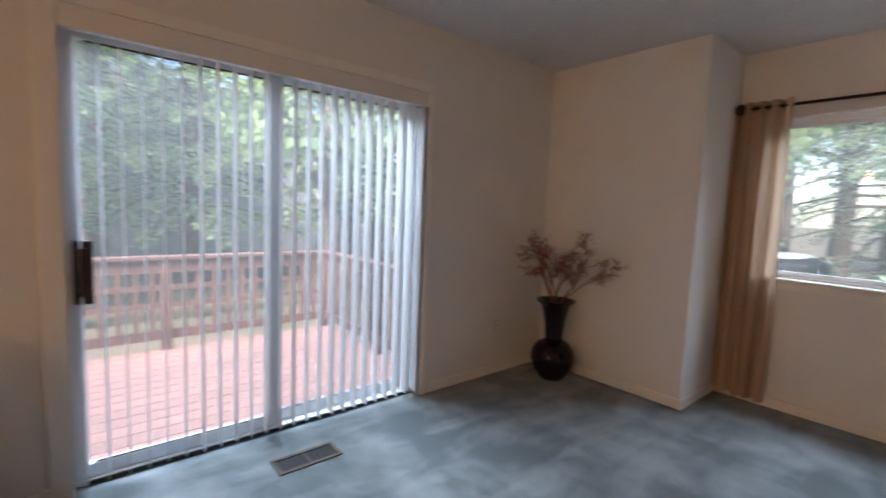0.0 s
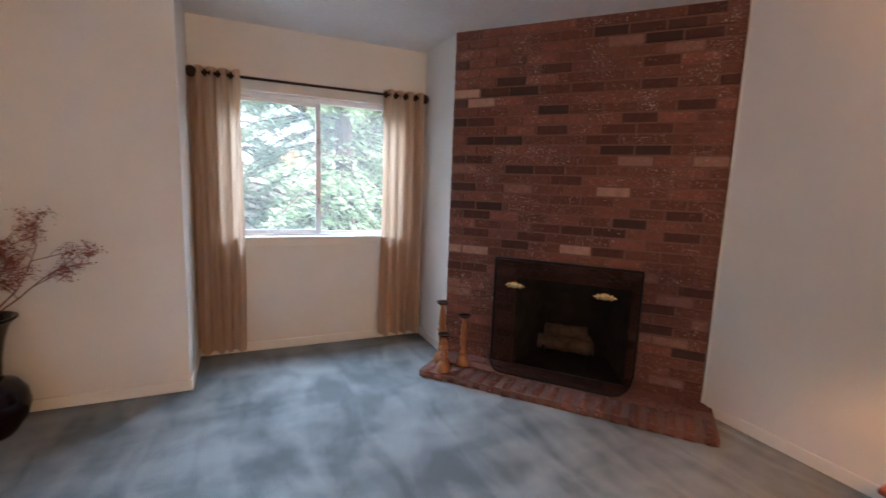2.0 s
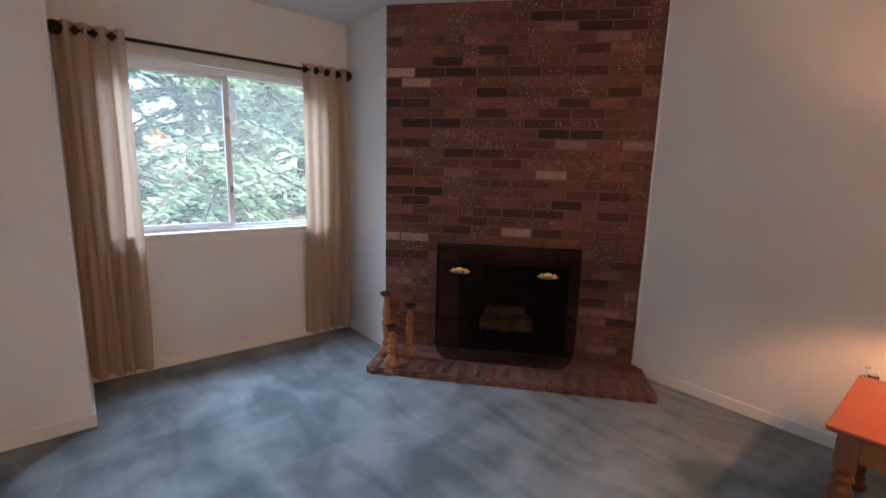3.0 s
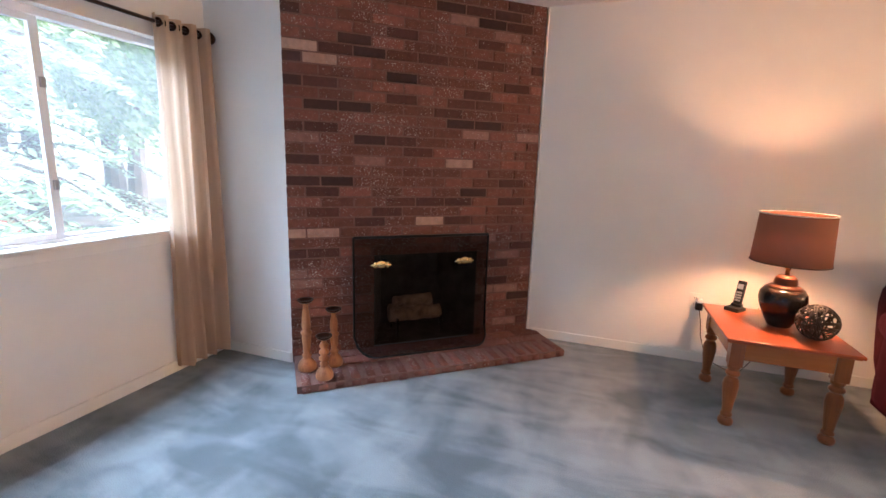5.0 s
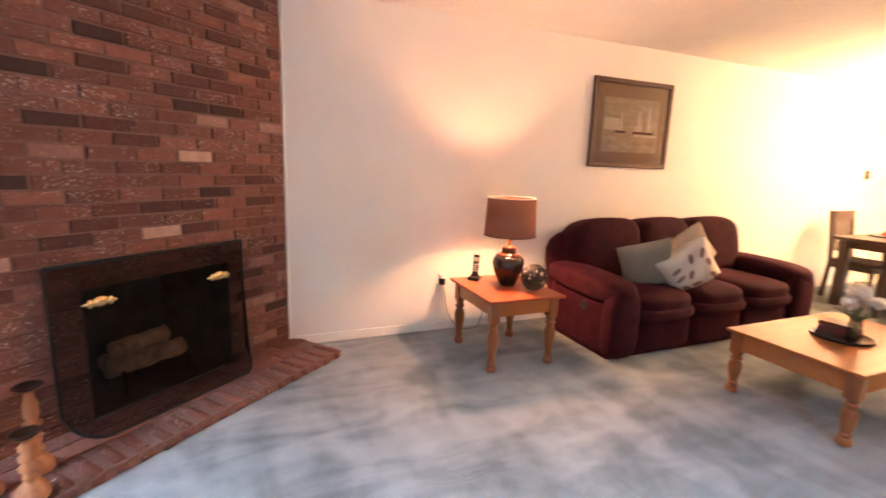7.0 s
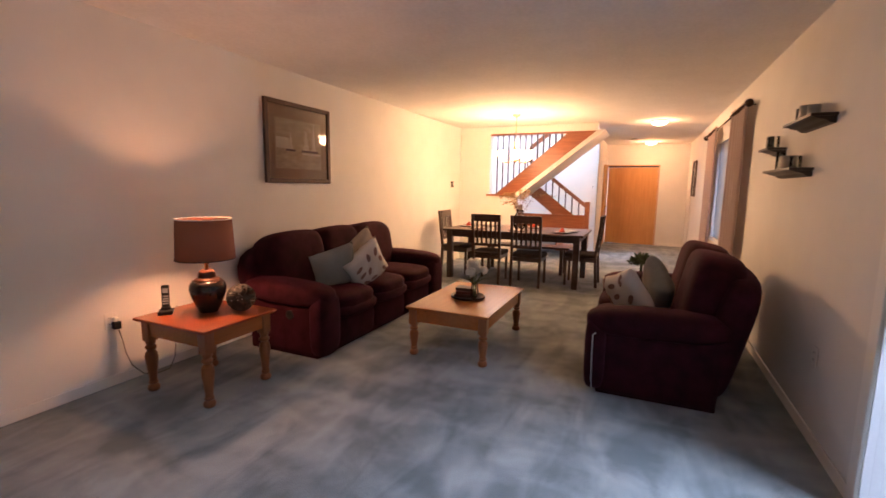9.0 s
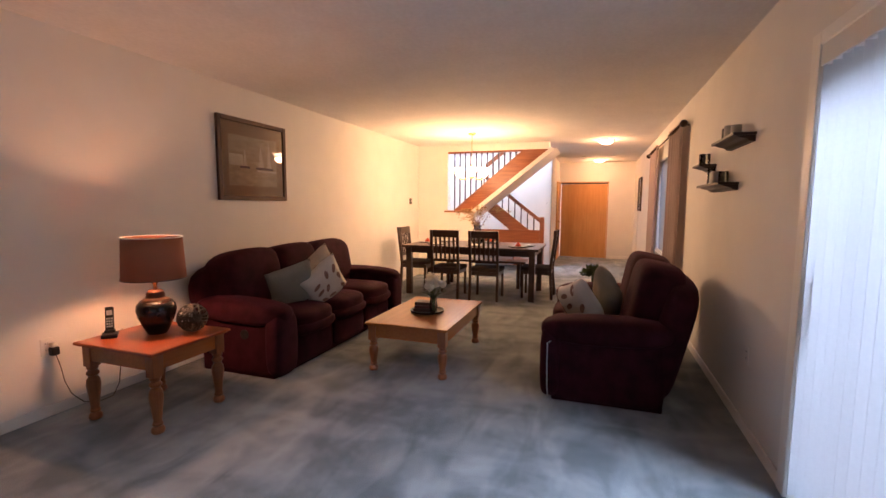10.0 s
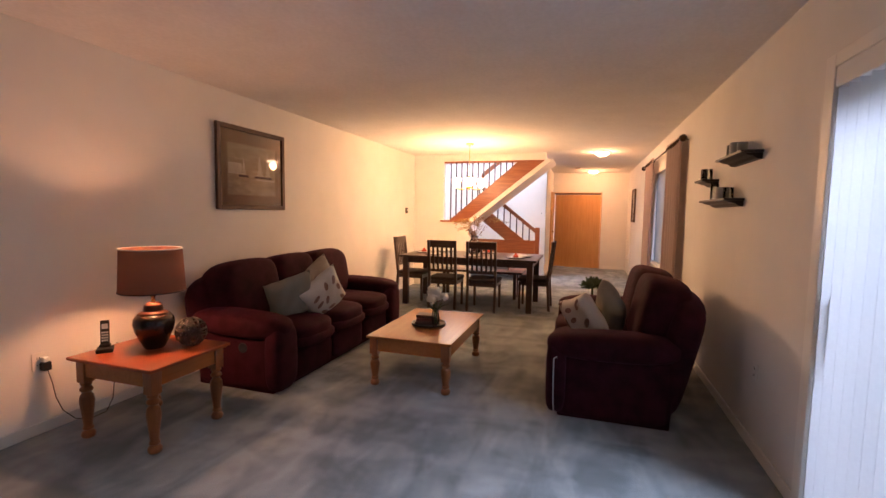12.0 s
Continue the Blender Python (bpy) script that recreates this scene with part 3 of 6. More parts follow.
def curtain_panel(bm, w, h, folds, amp, seed, top=0.05):
    """A hanging wavy cloth along local x, from z=0 down to -h."""
    r = random.Random(seed)
    nx, nz = folds * 10, 14
    ph = r.uniform(0, 6)
    grid = []
    for j in range(nz + 1):
        v = j / nz
        row = []
        for i in range(nx + 1):
            u = i / nx
            a = amp * (0.75 + 0.3 * v) * (1 + 0.4 * math.sin(5 * u + ph))
            q = 2 * math.pi * folds * u + 0.5 * math.sin(3 * v + ph) * v + 0.3 * math.sin(7 * u + ph)
            y = a * (0.8 * math.sin(q) + 0.2 * math.sin(3 * q + 1.1 * v))
            x = (u - 0.5) * w * (1 + 0.06 * v * math.sin(ph + 2 * v)) + 0.012 * math.sin(9 * u + 4 * v + ph) * v
            row.append(bm.verts.new((x, y, -h * v + (0.006 * math.sin(20 * u) if j == nz else 0))))
        grid.append(row)
    for j in range(nz):
        for i in range(nx):
            bm.faces.new((grid[j][i], grid[j][i + 1], grid[j + 1][i + 1], grid[j + 1][i])).smooth = True
    return bm


def curtain_set(name, label, cloth, rod_z, a, b, panels, wall, direction, drop, rod_r=0.011, amp=0.030):
    """Rod from a to b (2D), with its panels: (centre along the rod, width, folds, seed)."""
    a, b = Vector((*a, rod_z)), Vector((*b, rod_z))
    d = (b - a).normalized()
    rot = Matrix.Rotation(math.atan2(d.y, d.x), 4, "Z")
    rod = thing("curtain_rod", "dark bronze curtain rod with ball finials above " + wall, "curtain rod")
    part("rod", tube(bmesh.new(), (a, b), rod_r, 10), BRONZE, rod, smooth=True)
    for p, s in ((a, -1), (b, 1)):
        bm = bmesh.new()
        lathe(bm, ((0.012, 0), (0.02, 0.006), (0.014, 0.014), (0.03, 0.024), (0.041, 0.045), (0.041, 0.06), (0.03, 0.082), (0.012, 0.094), (0.0, 0.096)), 16)
        part("finial", bm, BRONZE, rod, smooth=True, at=Matrix.Translation(p) @ (d * s).to_track_quat("Z", "Y").to_matrix().to_4x4())
        bm = bmesh.new()
        q = p - d * s * 0.06
        tube(bm, (q, q + Vector(direction) * 0.085), 0.007, 8)
        part("bracket", bm, BRONZE, rod)
    for c, w, folds, seed in panels:
        cur = thing("curtain", label, "curtain", name)
        o = a + d * c
        part("panel", curtain_panel(bmesh.new(), w, drop, folds, amp, seed), cloth, cur, at=Matrix.Translation(o + Vector((0, 0, 0.045))) @ rot)
        for i in range(folds * 2):
            u = (i + 0.5) / (folds * 2)
            bm = bmesh.new()
            lathe(bm, ((0.017, -0.003), (0.027, -0.003), (0.027, 0.003), (0.017, 0.003), (0.017, -0.003)), 14)
            part("grommet", bm, BRONZE, cur, smooth=True, at=Matrix.Translation(o + d * ((u - 0.5) * w)) @ rot @ pose(0, 0, 0, 0, 90, 25 if i % 2 else -25))


curtain_set("curtains at the living room window", "tan grommet curtain panel hanging beside a window to the floor", CURTAIN, 2.16, (4.165, -0.66), (4.165, 1.04),
            ((0.145, 0.36, 4, 3), (1.60, 0.34, 4, 7)), "the living room window", (1, 0, 0), 2.165, amp=0.060)
curtain_set("curtains at the dining window", "mauve-grey grommet curtain panel hanging at a dining window", CURTAIN_GREY, 2.30, (-6.0, 2.295), (-2.70, 2.295),
            ((0.70, 0.95, 6, 11), (2.82, 0.86, 6, 13)), "the dining window", (0, 1, 0), 2.2)

SHEER = fabric("sheer_voile", (0.42, 0.44, 0.47), (0.48, 0.50, 0.53), 0.5, 400)
sheer = thing("sheer_curtain", "pale sheer curtain hanging in front of a dining window", "curtain")
part("panel", curtain_panel(bmesh.new(), 1.8, 1.38, 16, 0.012, 5), SHEER, sheer, at=pose(-4.22, NORTH + 0.03, 2.11))
win2 = tagged(new("window_2"), "white dining window between grey curtains", "window", kind="structure")
part("window_frame", boxes((NX0, NX0 + 0.05, NORTH + 0.05, NORTH + 0.11, NZ0, NZ1), (NX1 - 0.05, NX1, NORTH + 0.05, NORTH + 0.11, NZ0, NZ1), (NX0 + 0.05, NX1 - 0.05, NORTH + 0.05, NORTH + 0.11, NZ0, NZ0 + 0.05), (NX0 + 0.05, NX1 - 0.05, NORTH + 0.05, NORTH + 0.11, NZ1 - 0.05, NZ1), (-4.255, -4.195, NORTH + 0.05, NORTH + 0.11, NZ0 + 0.05, NZ1 - 0.05)), VINYL, win2, bevel=0.003)
for xa, xb in ((NX0 + 0.05, -4.255), (-4.195, NX1 - 0.05)):
    g = part("pane", boxes((xa, xb, NORTH + 0.07, NORTH + 0.076, NZ0 + 0.05, NZ1 - 0.05)), GLASS, win2)
    g.visible_shadow = False
part("window_sill", boxes((NX0 - 0.04, NX1 + 0.04, NORTH - 0.04, NORTH - 0.001, NZ0 - 0.03, NZ0), (NX0 + 0.002, NX1 - 0.002, NORTH - 0.001, NORTH + 0.049, NZ0 + 0.001, NZ0 + 0.012)), TRIM, win2, bevel=0.004)

# ---- chimney breast ----
LEN, HZ = 1.878, 0.054
wall_fire = structure("wall_fireplace", boxes((0.0, FO0, -0.3, -0.0055, 0, H), (FO1, LEN, -0.3, -0.0055, 0, H), (FO0, FO1, -0.3, -0.0055, FOZ, H)), MORTAR, label="red brick chimney breast with scattered burnt and pale bricks")
wall_fire.matrix_basis = FP
structure("wall_chimney_back", boxes((-0.3, LEN + 0.3, -0.75, -0.70, 0, H)), SOOT).matrix_basis = FP

fire = thing("firebox", "soot-black open firebox set in a brick chimney breast", "fireplace", m=FP)
bm = bmesh.new()
q = {}
for nm, s, n, z in (("a", FO0, -0.02, HZ), ("b", FO1, -0.02, HZ), ("c", FO1 - 0.16, -0.5, HZ), ("d", FO0 + 0.16, -0.5, HZ)):
    q[nm], q[nm + "t"] = bm.verts.new((s, n, z)), bm.verts.new((s, n, FOZ))
for f in (("a", "b", "c", "d"), ("at", "dt", "ct", "bt"), ("a", "d", "dt", "at"), ("b", "bt", "ct", "c"), ("d", "c", "ct", "dt")):
    bm.faces.new([q[k] for k in f])
part("lining", bm, SOOT, fire, "grey firebrick lining")
bm = boxes(*[(0.70 + 0.075 * i, 0.712 + 0.075 * i, -0.36, -0.12, 0.15, 0.165) for i in range(6)])
for s in (0.72, 1.08):
    box(bm, s, s + 0.014, -0.14, -0.12, HZ, 0.2)
    box(bm, s, s + 0.014, -0.36, -0.34, HZ, 0.2)
grate = thing("log_grate", "black iron grate inside the firebox", "fireplace grate", m=FP)
part("grate", bm, IRON, grate)
LOGM = surface("pale_log_bark", (0.20, 0.125, 0.085), (0.55, 0.36, 0.25), 12, 0.9, 0.6, 40)
for (a, b, r, nm) in (((0.72, -0.17, 0.225), (1.14, -0.19, 0.215), 0.055, 1), ((0.75, -0.29, 0.225), (1.12, -0.27, 0.23), 0.05, 2), ((0.78, -0.23, 0.32), (1.1, -0.21, 0.315), 0.045, 3)):
    lg = thing("fire_log", "pale split log resting on the iron grate", "log", "logs on the grate", FP)
    bm = bmesh.new()
    pts = [Vector(a).lerp(Vector(b), t / 6) + Vector((0, 0.004 * math.sin(t * 2 + nm), 0.004 * math.cos(t * 3))) for t in range(7)]
    tube(bm, pts, r, 12)
    part("log", bm, LOGM, lg, smooth=True)

# mesh screen, bowed at the foot
screen = thing("fire_screen", "dark bowed mesh fire screen with brass handles on brick hearth", "fire screen", m=FP)
SS0, SS1, SZ0, SZ1 = 0.42, 1.455, 0.058, 0.885


def screen_point(u, v):
    """u across, v up: top edge near the brick, foot pushed forward, lower corners rounded."""
    s = SS0 + (SS1 - SS0) * u
    e = min(u, 1 - u) * (SS1 - SS0)
    z = SZ0 + (SZ1 - SZ0) * v
    if e < 0.1:
        z0 = SZ0 + 0.1 - math.sqrt(max(0, 0.01 - (0.1 - e) ** 2))
        z = z0 + (SZ1 - z0) * v
    n = 0.045 + 0.175 * (1 - v) ** 0.8 * min(1, (e / 0.12) ** 0.5 if e > 0 else 0)
    return (s, n, z)


def screen_grid(bm, us, vs, off=0.0):
    g = [[bm.verts.new(Vector(screen_point(u, v)) + Vector((0, off, 0))) for u in us] for v in vs]
    for r0, r1 in zip(g, g[1:]):
        for k in range(len(us) - 1):
            bm.faces.new((r0[k], r0[k + 1], r1[k + 1], r1[k]))
    return bm


mesh_m, NN, LL, PP = nodes_of("screen_mesh")
PP.inputs["Base Color"].default_value, PP.inputs["Roughness"].default_value, PP.inputs["Metallic"].default_value = (0.008, 0.005, 0.004, 1), 0.9, 0.0
PP.inputs["Specular IOR Level"].default_value = 0.03
trn, mxs = NN.new("ShaderNodeBsdfTransparent"), NN.new("ShaderNodeMixShader")
mxs.inputs[0].default_value = 0.63
LL.new(trn.outputs[0], mxs.inputs[1])
LL.new(PP.outputs[0], mxs.inputs[2])
LL.new(mxs.outputs[0], NN["Material Output"].inputs["Surface"])
us_l, us_m, us_r = [0, 0.015, 0.03, 0.05, 0.08, 0.125], [0.125] + [0.2 + 0.1 * i for i in range(7)] + [0.885], [0.885, 0.92, 0.95, 0.97, 0.985, 1]
us = us_l + us_m[1:-1] + us_r
vs_all = [0, 0.06, 0.13, 0.3, 0.5, 0.7, 0.83, 0.92, 1]
part("mesh_panel", screen_grid(bmesh.new(), us, vs_all), mesh_m, screen, "fine dark see-through wire mesh", smooth=True)
bm = bmesh.new()
tube(bm, [screen_point(0, v) for v in (1, 0.6, 0.3, 0)] + [screen_point(u, 0) for u in us[1:-1]] + [screen_point(1, v) for v in (0, 0.3, 0.6, 1)], 0.008, 8)
tube(bm, [screen_point(0, 1), screen_point(1, 1)], 0.010, 8)
part("screen_frame", bm, IRON, screen, "black steel frame", smooth=True)
for s in (0.643, 1.275):
    bm = bmesh.new()
    soft(bm, (s, 0.118, 0.70), (0.165, 0.022, 0.042), 1.5, 5)
    soft(bm, (s, 0.124, 0.707), (0.075, 0.03, 0.056), 2, 5)
    for q3 in (-0.045, 0.045):
        soft(bm, (s + q3, 0.122, 0.702), (0.03, 0.026, 0.05), 2, 4)
    part("handle", bm, BRASS, screen, "polished brass shell handle")

# ---- hearth ----
hearth = tagged(new("hearth"), "low red brick hearth of bricks laid on edge in front of the fireplace", kind="structure")
hearth.matrix_basis = FP
part("hearth_bed", boxes((-0.06, 1.87, 0.0, 0.462, 0.0, 0.048)), MORTAR, hearth)


# ---- turned legs and tables ----
def turned_leg(bm, x, y, h, sq=0.068, block=0.15):
    box(bm, x - sq / 2, x + sq / 2, y - sq / 2, y + sq / 2, h - block, h)
    z = h - block
    prof = [(0.022, 0), (0.034, 0.006), (0.039, 0.018), (0.039, 0.032), (0.031, 0.045), (0.022, 0.052), (0.031, 0.060), (0.031, 0.068), (0.024, 0.078), (0.029, z * 0.36), (0.038, z * 0.56), (0.041, z * 0.66), (0.037, z * 0.75), (0.024, z * 0.81), (0.036, z * 0.85), (0.037, z * 0.88), (0.025, z * 0.92), (0.033, z * 0.96), (0.033, z)]
    lathe(bm, prof, 16, Matrix.Translation((x, y, 0)))
    return bm


def leg_table(name, label, x0, x1, y0, y1, h, inset, top_mat, body_mat, apron=0.11, block=0.15):
    t = thing(name, label, "table")
    cx, cy = (x0 + x1) / 2, (y0 + y1) / 2
    part("tabletop", boxes((x0, x1, y0, y1, h - 0.020, h)), top_mat, t, bevel=0.006)
    part("top_moulding", boxes((x0 + 0.012, x1 - 0.012, y0 + 0.012, y1 - 0.012, h - 0.0268, h - 0.0205)), body_mat, t, bevel=0.003)
    lx0, lx1, ly0, ly1 = x0 + inset, x1 - inset, y0 + inset, y1 - inset
    for x in (lx0 + 0.031, lx1 - 0.031):
        for y in (ly0 + 0.031, ly1 - 0.031):
            part("leg", turned_leg(bmesh.new(), x, y, h - 0.027, block=block), HONEY_Z, t, bevel=0.003)
    part("apron", boxes((lx0 + 0.063, lx1 - 0.063, ly0 + 0.008, ly0 + 0.028, h - 0.027 - apron, h - 0.027), (lx0 + 0.063, lx1 - 0.063, ly1 - 0.028, ly1 - 0.008, h - 0.027 - apron, h - 0.027),
                        (lx0 + 0.008, lx0 + 0.028, ly0 + 0.063, ly1 - 0.063, h - 0.027 - apron, h - 0.027), (lx1 - 0.028, lx1 - 0.008, ly0 + 0.063, ly1 - 0.063, h - 0.027 - apron, h - 0.027)), body_mat, t, bevel=0.002)
    return t


leg_table("end_table", "honey wooden end table with reddish top beside a burgundy sofa", 0.36, 0.965, -1.69, -1.0, 0.53, 0.036, CHERRY, HONEY, 0.10, 0.14)
leg_table("coffee_table", "honey wooden coffee table with turned legs on the carpet between sofas", -1.59, -0.445, -0.37, 0.365, 0.43, 0.025, HONEY, HONEY, 0.105, 0.13)


# ---- sofas ----
def recliner_sofa(name, label, length, seats, m, levers=True):
    """Front along +y at y=0, back at y=-0.98; runs along x from 0 to length."""
    s = thing(name, label, "sofa", m=m)
    aw = 0.25
    D = 0.98

    def arm(x, side):
        bm = bmesh.new()
        soft(bm, (x, -0.41, 0.255), (aw - 0.02, 0.80, 0.49), 9, 8)
        return bm

    for x, sd in ((aw / 2, -1), (length - aw / 2, 1)):
        a = part("arm", arm(x, sd), BURGUNDY, s)
        bm = bmesh.new()
        soft(bm, (x + sd * 0.015, -0.42, 0.530), (aw + 0.08, 0.90, 0.20), 3.0, 10, Matrix.Rotation(radians(-1.5), 4, "X"))
        part("arm_pad", bm, BURGUNDY, a)
        bm = bmesh.new()
        soft(bm, (x + sd * 0.012, -0.045, 0.285), (aw + 0.035, 0.15, 0.53), 4.0, 8)
        part("arm_front", bm, BURGUNDY, a)
        if levers:
            bm = bmesh.new()
            lathe(bm, ((0.0, 0), (0.040, 0.0), (0.042, 0.006), (0.032, 0.008), (0.0, 0.004)), 16)
            part("recliner_lever", bm, BLACK, a, "black recliner handle cup", at=Matrix.Translation((x + sd * (aw / 2 - 0.012), -0.33, 0.355)) @ pose(0, 0, 0, 0, 90 * sd, 0))
    w = (length - 2 * aw) / seats
    for i in range(seats):
        cx = aw + w * (i + 0.5)
        bm = bmesh.new()
        soft(bm, (cx, -0.37, 0.405), (w - 0.002, 0.80, 0.19), 4, 9)
        part("seat_cushion", bm, BURGUNDY, s)
        bm = bmesh.new()
        soft(bm, (cx, -0.06, 0.335), (w - 0.012, 0.20, 0.13), 3.0, 6)
        soft(bm, (cx, -0.10, 0.16), (w - 0.012, 0.16, 0.27), 6, 6)
        part("footrest", bm, BURGUNDY, s)
        bm = bmesh.new()
        end = 1 if i == seats - 1 else (-1 if i == 0 else 0)

        def bow(v, e=end):
            drop = 0.2 * max(0, v.x * e) ** 2.5 if e else 0
            return Vector((v.x, v.y, v.z * (1 - drop * (v.z > 0)) + (0.05 * (1 - v.x * v.x) if v.z > 0.2 else 0)))
        bw = w + (0.10 if end else 0.0)
        soft(bm, (cx + end * 0.05, -0.755, 0.708), (bw + 0.015, 0.34, 0.545), 5.0, 10, Matrix.Rotation(radians(11), 4, "X"), bow)
        soft(bm, (cx + end * 0.05, -0.70, 0.52), (w - 0.02, 0.26, 0.22), 3.0, 8, Matrix.Rotation(radians(6), 4, "X"))
        part("backrest", bm, BURGUNDY, s)
    bm = bmesh.new()
    soft(bm, (length / 2, -0.835, 0.465), (length - 0.04, 0.24, 0.90), 5, 9, Matrix.Rotation(radians(13), 4, "X"))
    part("back_frame", bm, BURGUNDY, s)
    part("base", boxes((0.03, length - 0.03, -0.80, -0.06, 0.0, 0.09)), BURGUNDY, s, bevel=0.01)
    return s


recliner_sofa("three_seat_sofa", "burgundy velvet three-seat sofa with throw pillows along cream wall", 2.33, 3, pose(-2.335, -0.905, 0))
recliner_sofa("loveseat", "burgundy velvet two-seat loveseat with throw pillows facing coffee table", 1.68, 2, pose(-0.395, 1.12, 0, 0, 0, 180), False)


# grey tube put in for the highlight down the front of the loveseat arm
strap = thing("recliner_strap", "thin grey strip for the highlight along a burgundy loveseat arm", "strap", m=pose(-0.359, 1.15, 0))
bm = bmesh.new()
tube(bm, ((0.0, 0.02, 0.455), (0.003, 0.0, 0.44), (0.003, 0.0, 0.30), (0.001, 0.004, 0.12), (-0.004, 0.01, 0.05)), 0.0045, 6)
part("cord", bm, SILVER, strap, smooth=True)


def throw_pillow(label, cloth, m, size=0.44, thick=0.17, leaves=False, seed=1):
    p = thing("throw_pillow", label, "pillow", "throw pillows on the sofas", m)
    bm = bmesh.new()
    n = 14
    for side in (1, -1):
        g = []
        for j in range(n + 1):
            row = []
            for i in range(n + 1):
                u, v = 2 * i / n - 1, 2 * j / n - 1
                th = thick / 2 * max(0, (1 - u ** 4) * (1 - v ** 4)) ** 0.55
                k = size / 2
                x = u * k * (1 - 0.07 * (1 - abs(v)) ** 1.0 * abs(u))
                z = v * k * (1 - 0.07 * (1 - abs(u)) ** 1.0 * abs(v))
                row.append(bm.verts.new((x, side * th + 0.004 * math.sin(9 * u + 5 * v + seed), z)))
            g.append(row)
        for j in range(n):
            for i in range(n):
                bm.faces.new((g[j][i], g[j][i + 1], g[j + 1][i + 1], g[j + 1][i]) if side < 0 else (g[j][i], g[j + 1][i], g[j + 1][i + 1], g[j][i + 1])).smooth = True
    bmesh.ops.remove_doubles(bm, verts=bm.verts, dist=0.006)
    cov = part("cover", bm, cloth, p)
    if leaves:
        r = random.Random(seed)
        for k in range(9):
            cx, cz = ((k % 3) - 1) * 0.125 + r.uniform(-0.03, 0.03), ((k // 3) - 1) * 0.125 + r.uniform(-0.03, 0.03)
            an = r.uniform(0, math.pi)
            for side in (1, -1):
                bm = bmesh.new()
                pts = []
                for t in range(12):
                    q2 = 2 * math.pi * t / 12
                    lx, lz = 0.045 * math.cos(q2), 0.021 * math.sin(q2)
                    X, Z = cx + lx * math.cos(an) - lz * math.sin(an), cz + lx * math.sin(an) + lz * math.cos(an)
                    u, v = X / (size / 2), Z / (size / 2)
                    th = thick / 2 * max(0, (1 - u ** 4) * (1 - v ** 4)) ** 0.55
                    pts.append(bm.verts.new((X, side * (th + 0.0045), Z)))
                bm.faces.new(pts)
                part("printed_leaf", bm, LEAF_PRINT, cov)
    return p


throw_pillow("sage grey throw pillow leaning on a burgundy sofa back", PILLOW_GREY, pose(-0.62, -1.23, 0.655, -20, 16, -36), 0.43)
throw_pillow("cream throw pillow with printed autumn leaves on a burgundy sofa", PILLOW_CREAM, pose(-0.90, -1.07, 0.645, -22, 36, -28), 0.45, leaves=True, seed=3)
throw_pillow("beige throw pillow behind a leaf print pillow on a burgundy sofa", surface("beige_cloth", (0.42, 0.36, 0.28), (0.5, 0.43, 0.34), 120, 0.95, 0.3, 400), pose(-1.22, -1.34, 0.72, -18, 40, -25), 0.42)
throw_pillow("cream throw pillow with printed autumn leaves on a burgundy loveseat", PILLOW_CREAM, pose(-1.02, 1.34, 0.605, 24, -22, 38), 0.38, leaves=True, seed=8)
throw_pillow("sage grey throw pillow set on its corner on a burgundy loveseat", PILLOW_GREY, pose(-1.15, 1.555, 0.675, 20, 42, 30), 0.38)

# ---- table lamp and end table things ----
tl = thing("table_lamp", "lit black and copper table lamp with rust shade on end table", "table lamp", m=pose(TL[0], TL[1], 0.531))
bm = bmesh.new()
lathe(bm, ((0.0, 0.0), (0.056, 0.0), (0.062, 0.008), (0.088, 0.06), (0.112, 0.12), (0.121, 0.165), (0.116, 0.20), (0.096, 0.228)), 28)
part("base", bm, BLACKPOT, tl, "glossy black glazed body", smooth=True)
bm = bmesh.new()
lathe(bm, ((0.0965, 0.227), (0.075, 0.243), (0.060, 0.248), (0.056, 0.254), (0.060, 0.260), (0.054, 0.266), (0.058, 0.272), (0.052, 0.278), (0.055, 0.284), (0.048, 0.292), (0.040, 0.302), (0.0, 0.304)), 28)
part("neck", bm, COPPER, tl, "ribbed copper neck", smooth=True)
bm = bmesh.new()
lathe(bm, ((0.012, 0.30), (0.012, 0.34), (0.018, 0.345), (0.018, 0.40), (0.0, 0.405)), 12)
part("socket", bm, BRASS, tl, smooth=True)
bm = bmesh.new()
lathe(bm, ((0.0, 0.405), (0.02, 0.42), (0.03, 0.46), (0.022, 0.49), (0.0, 0.50)), 14)
bulb = part("bulb", bm, BULB, tl, smooth=True)
bulb.visible_shadow = False
bm = bmesh.new()
sh_z0, sh_z1, r0_, r1_ = 0.382, 0.66, 0.192, 0.178
for k in range(40):
    a0, a1 = 2 * math.pi * k / 40, 2 * math.pi * (k + 1) / 40
    bm.faces.new([bm.verts.new(c) for c in ((r0_ * math.cos(a0), r0_ * math.sin(a0), sh_z0), (r0_ * math.cos(a1), r0_ * math.sin(a1), sh_z0), (r1_ * math.cos(a1), r1_ * math.sin(a1), sh_z1), (r1_ * math.cos(a0), r1_ * math.sin(a0), sh_z1))])
bmesh.ops.remove_doubles(bm, verts=bm.verts, dist=1e-5)
shd = part("shade", bm, SHADE, tl, "rust fabric drum shade", smooth=True)
mod = shd.modifiers.new("thick", "SOLIDIFY")
mod.thickness = 0.003
for z, r in ((sh_z0, r0_), (sh_z1, r1_)):
    bm = bmesh.new()
    tube(bm, [((r + 0.001) * math.cos(t * math.pi / 18), (r + 0.001) * math.sin(t * math.pi / 18), z) for t in range(37)], 0.004, 5)
    # the upper rim gets a pale colour to imitate its glow over the bulb
    part("rim", bm, COPPER if z < 0.5 else TRIM, tl)
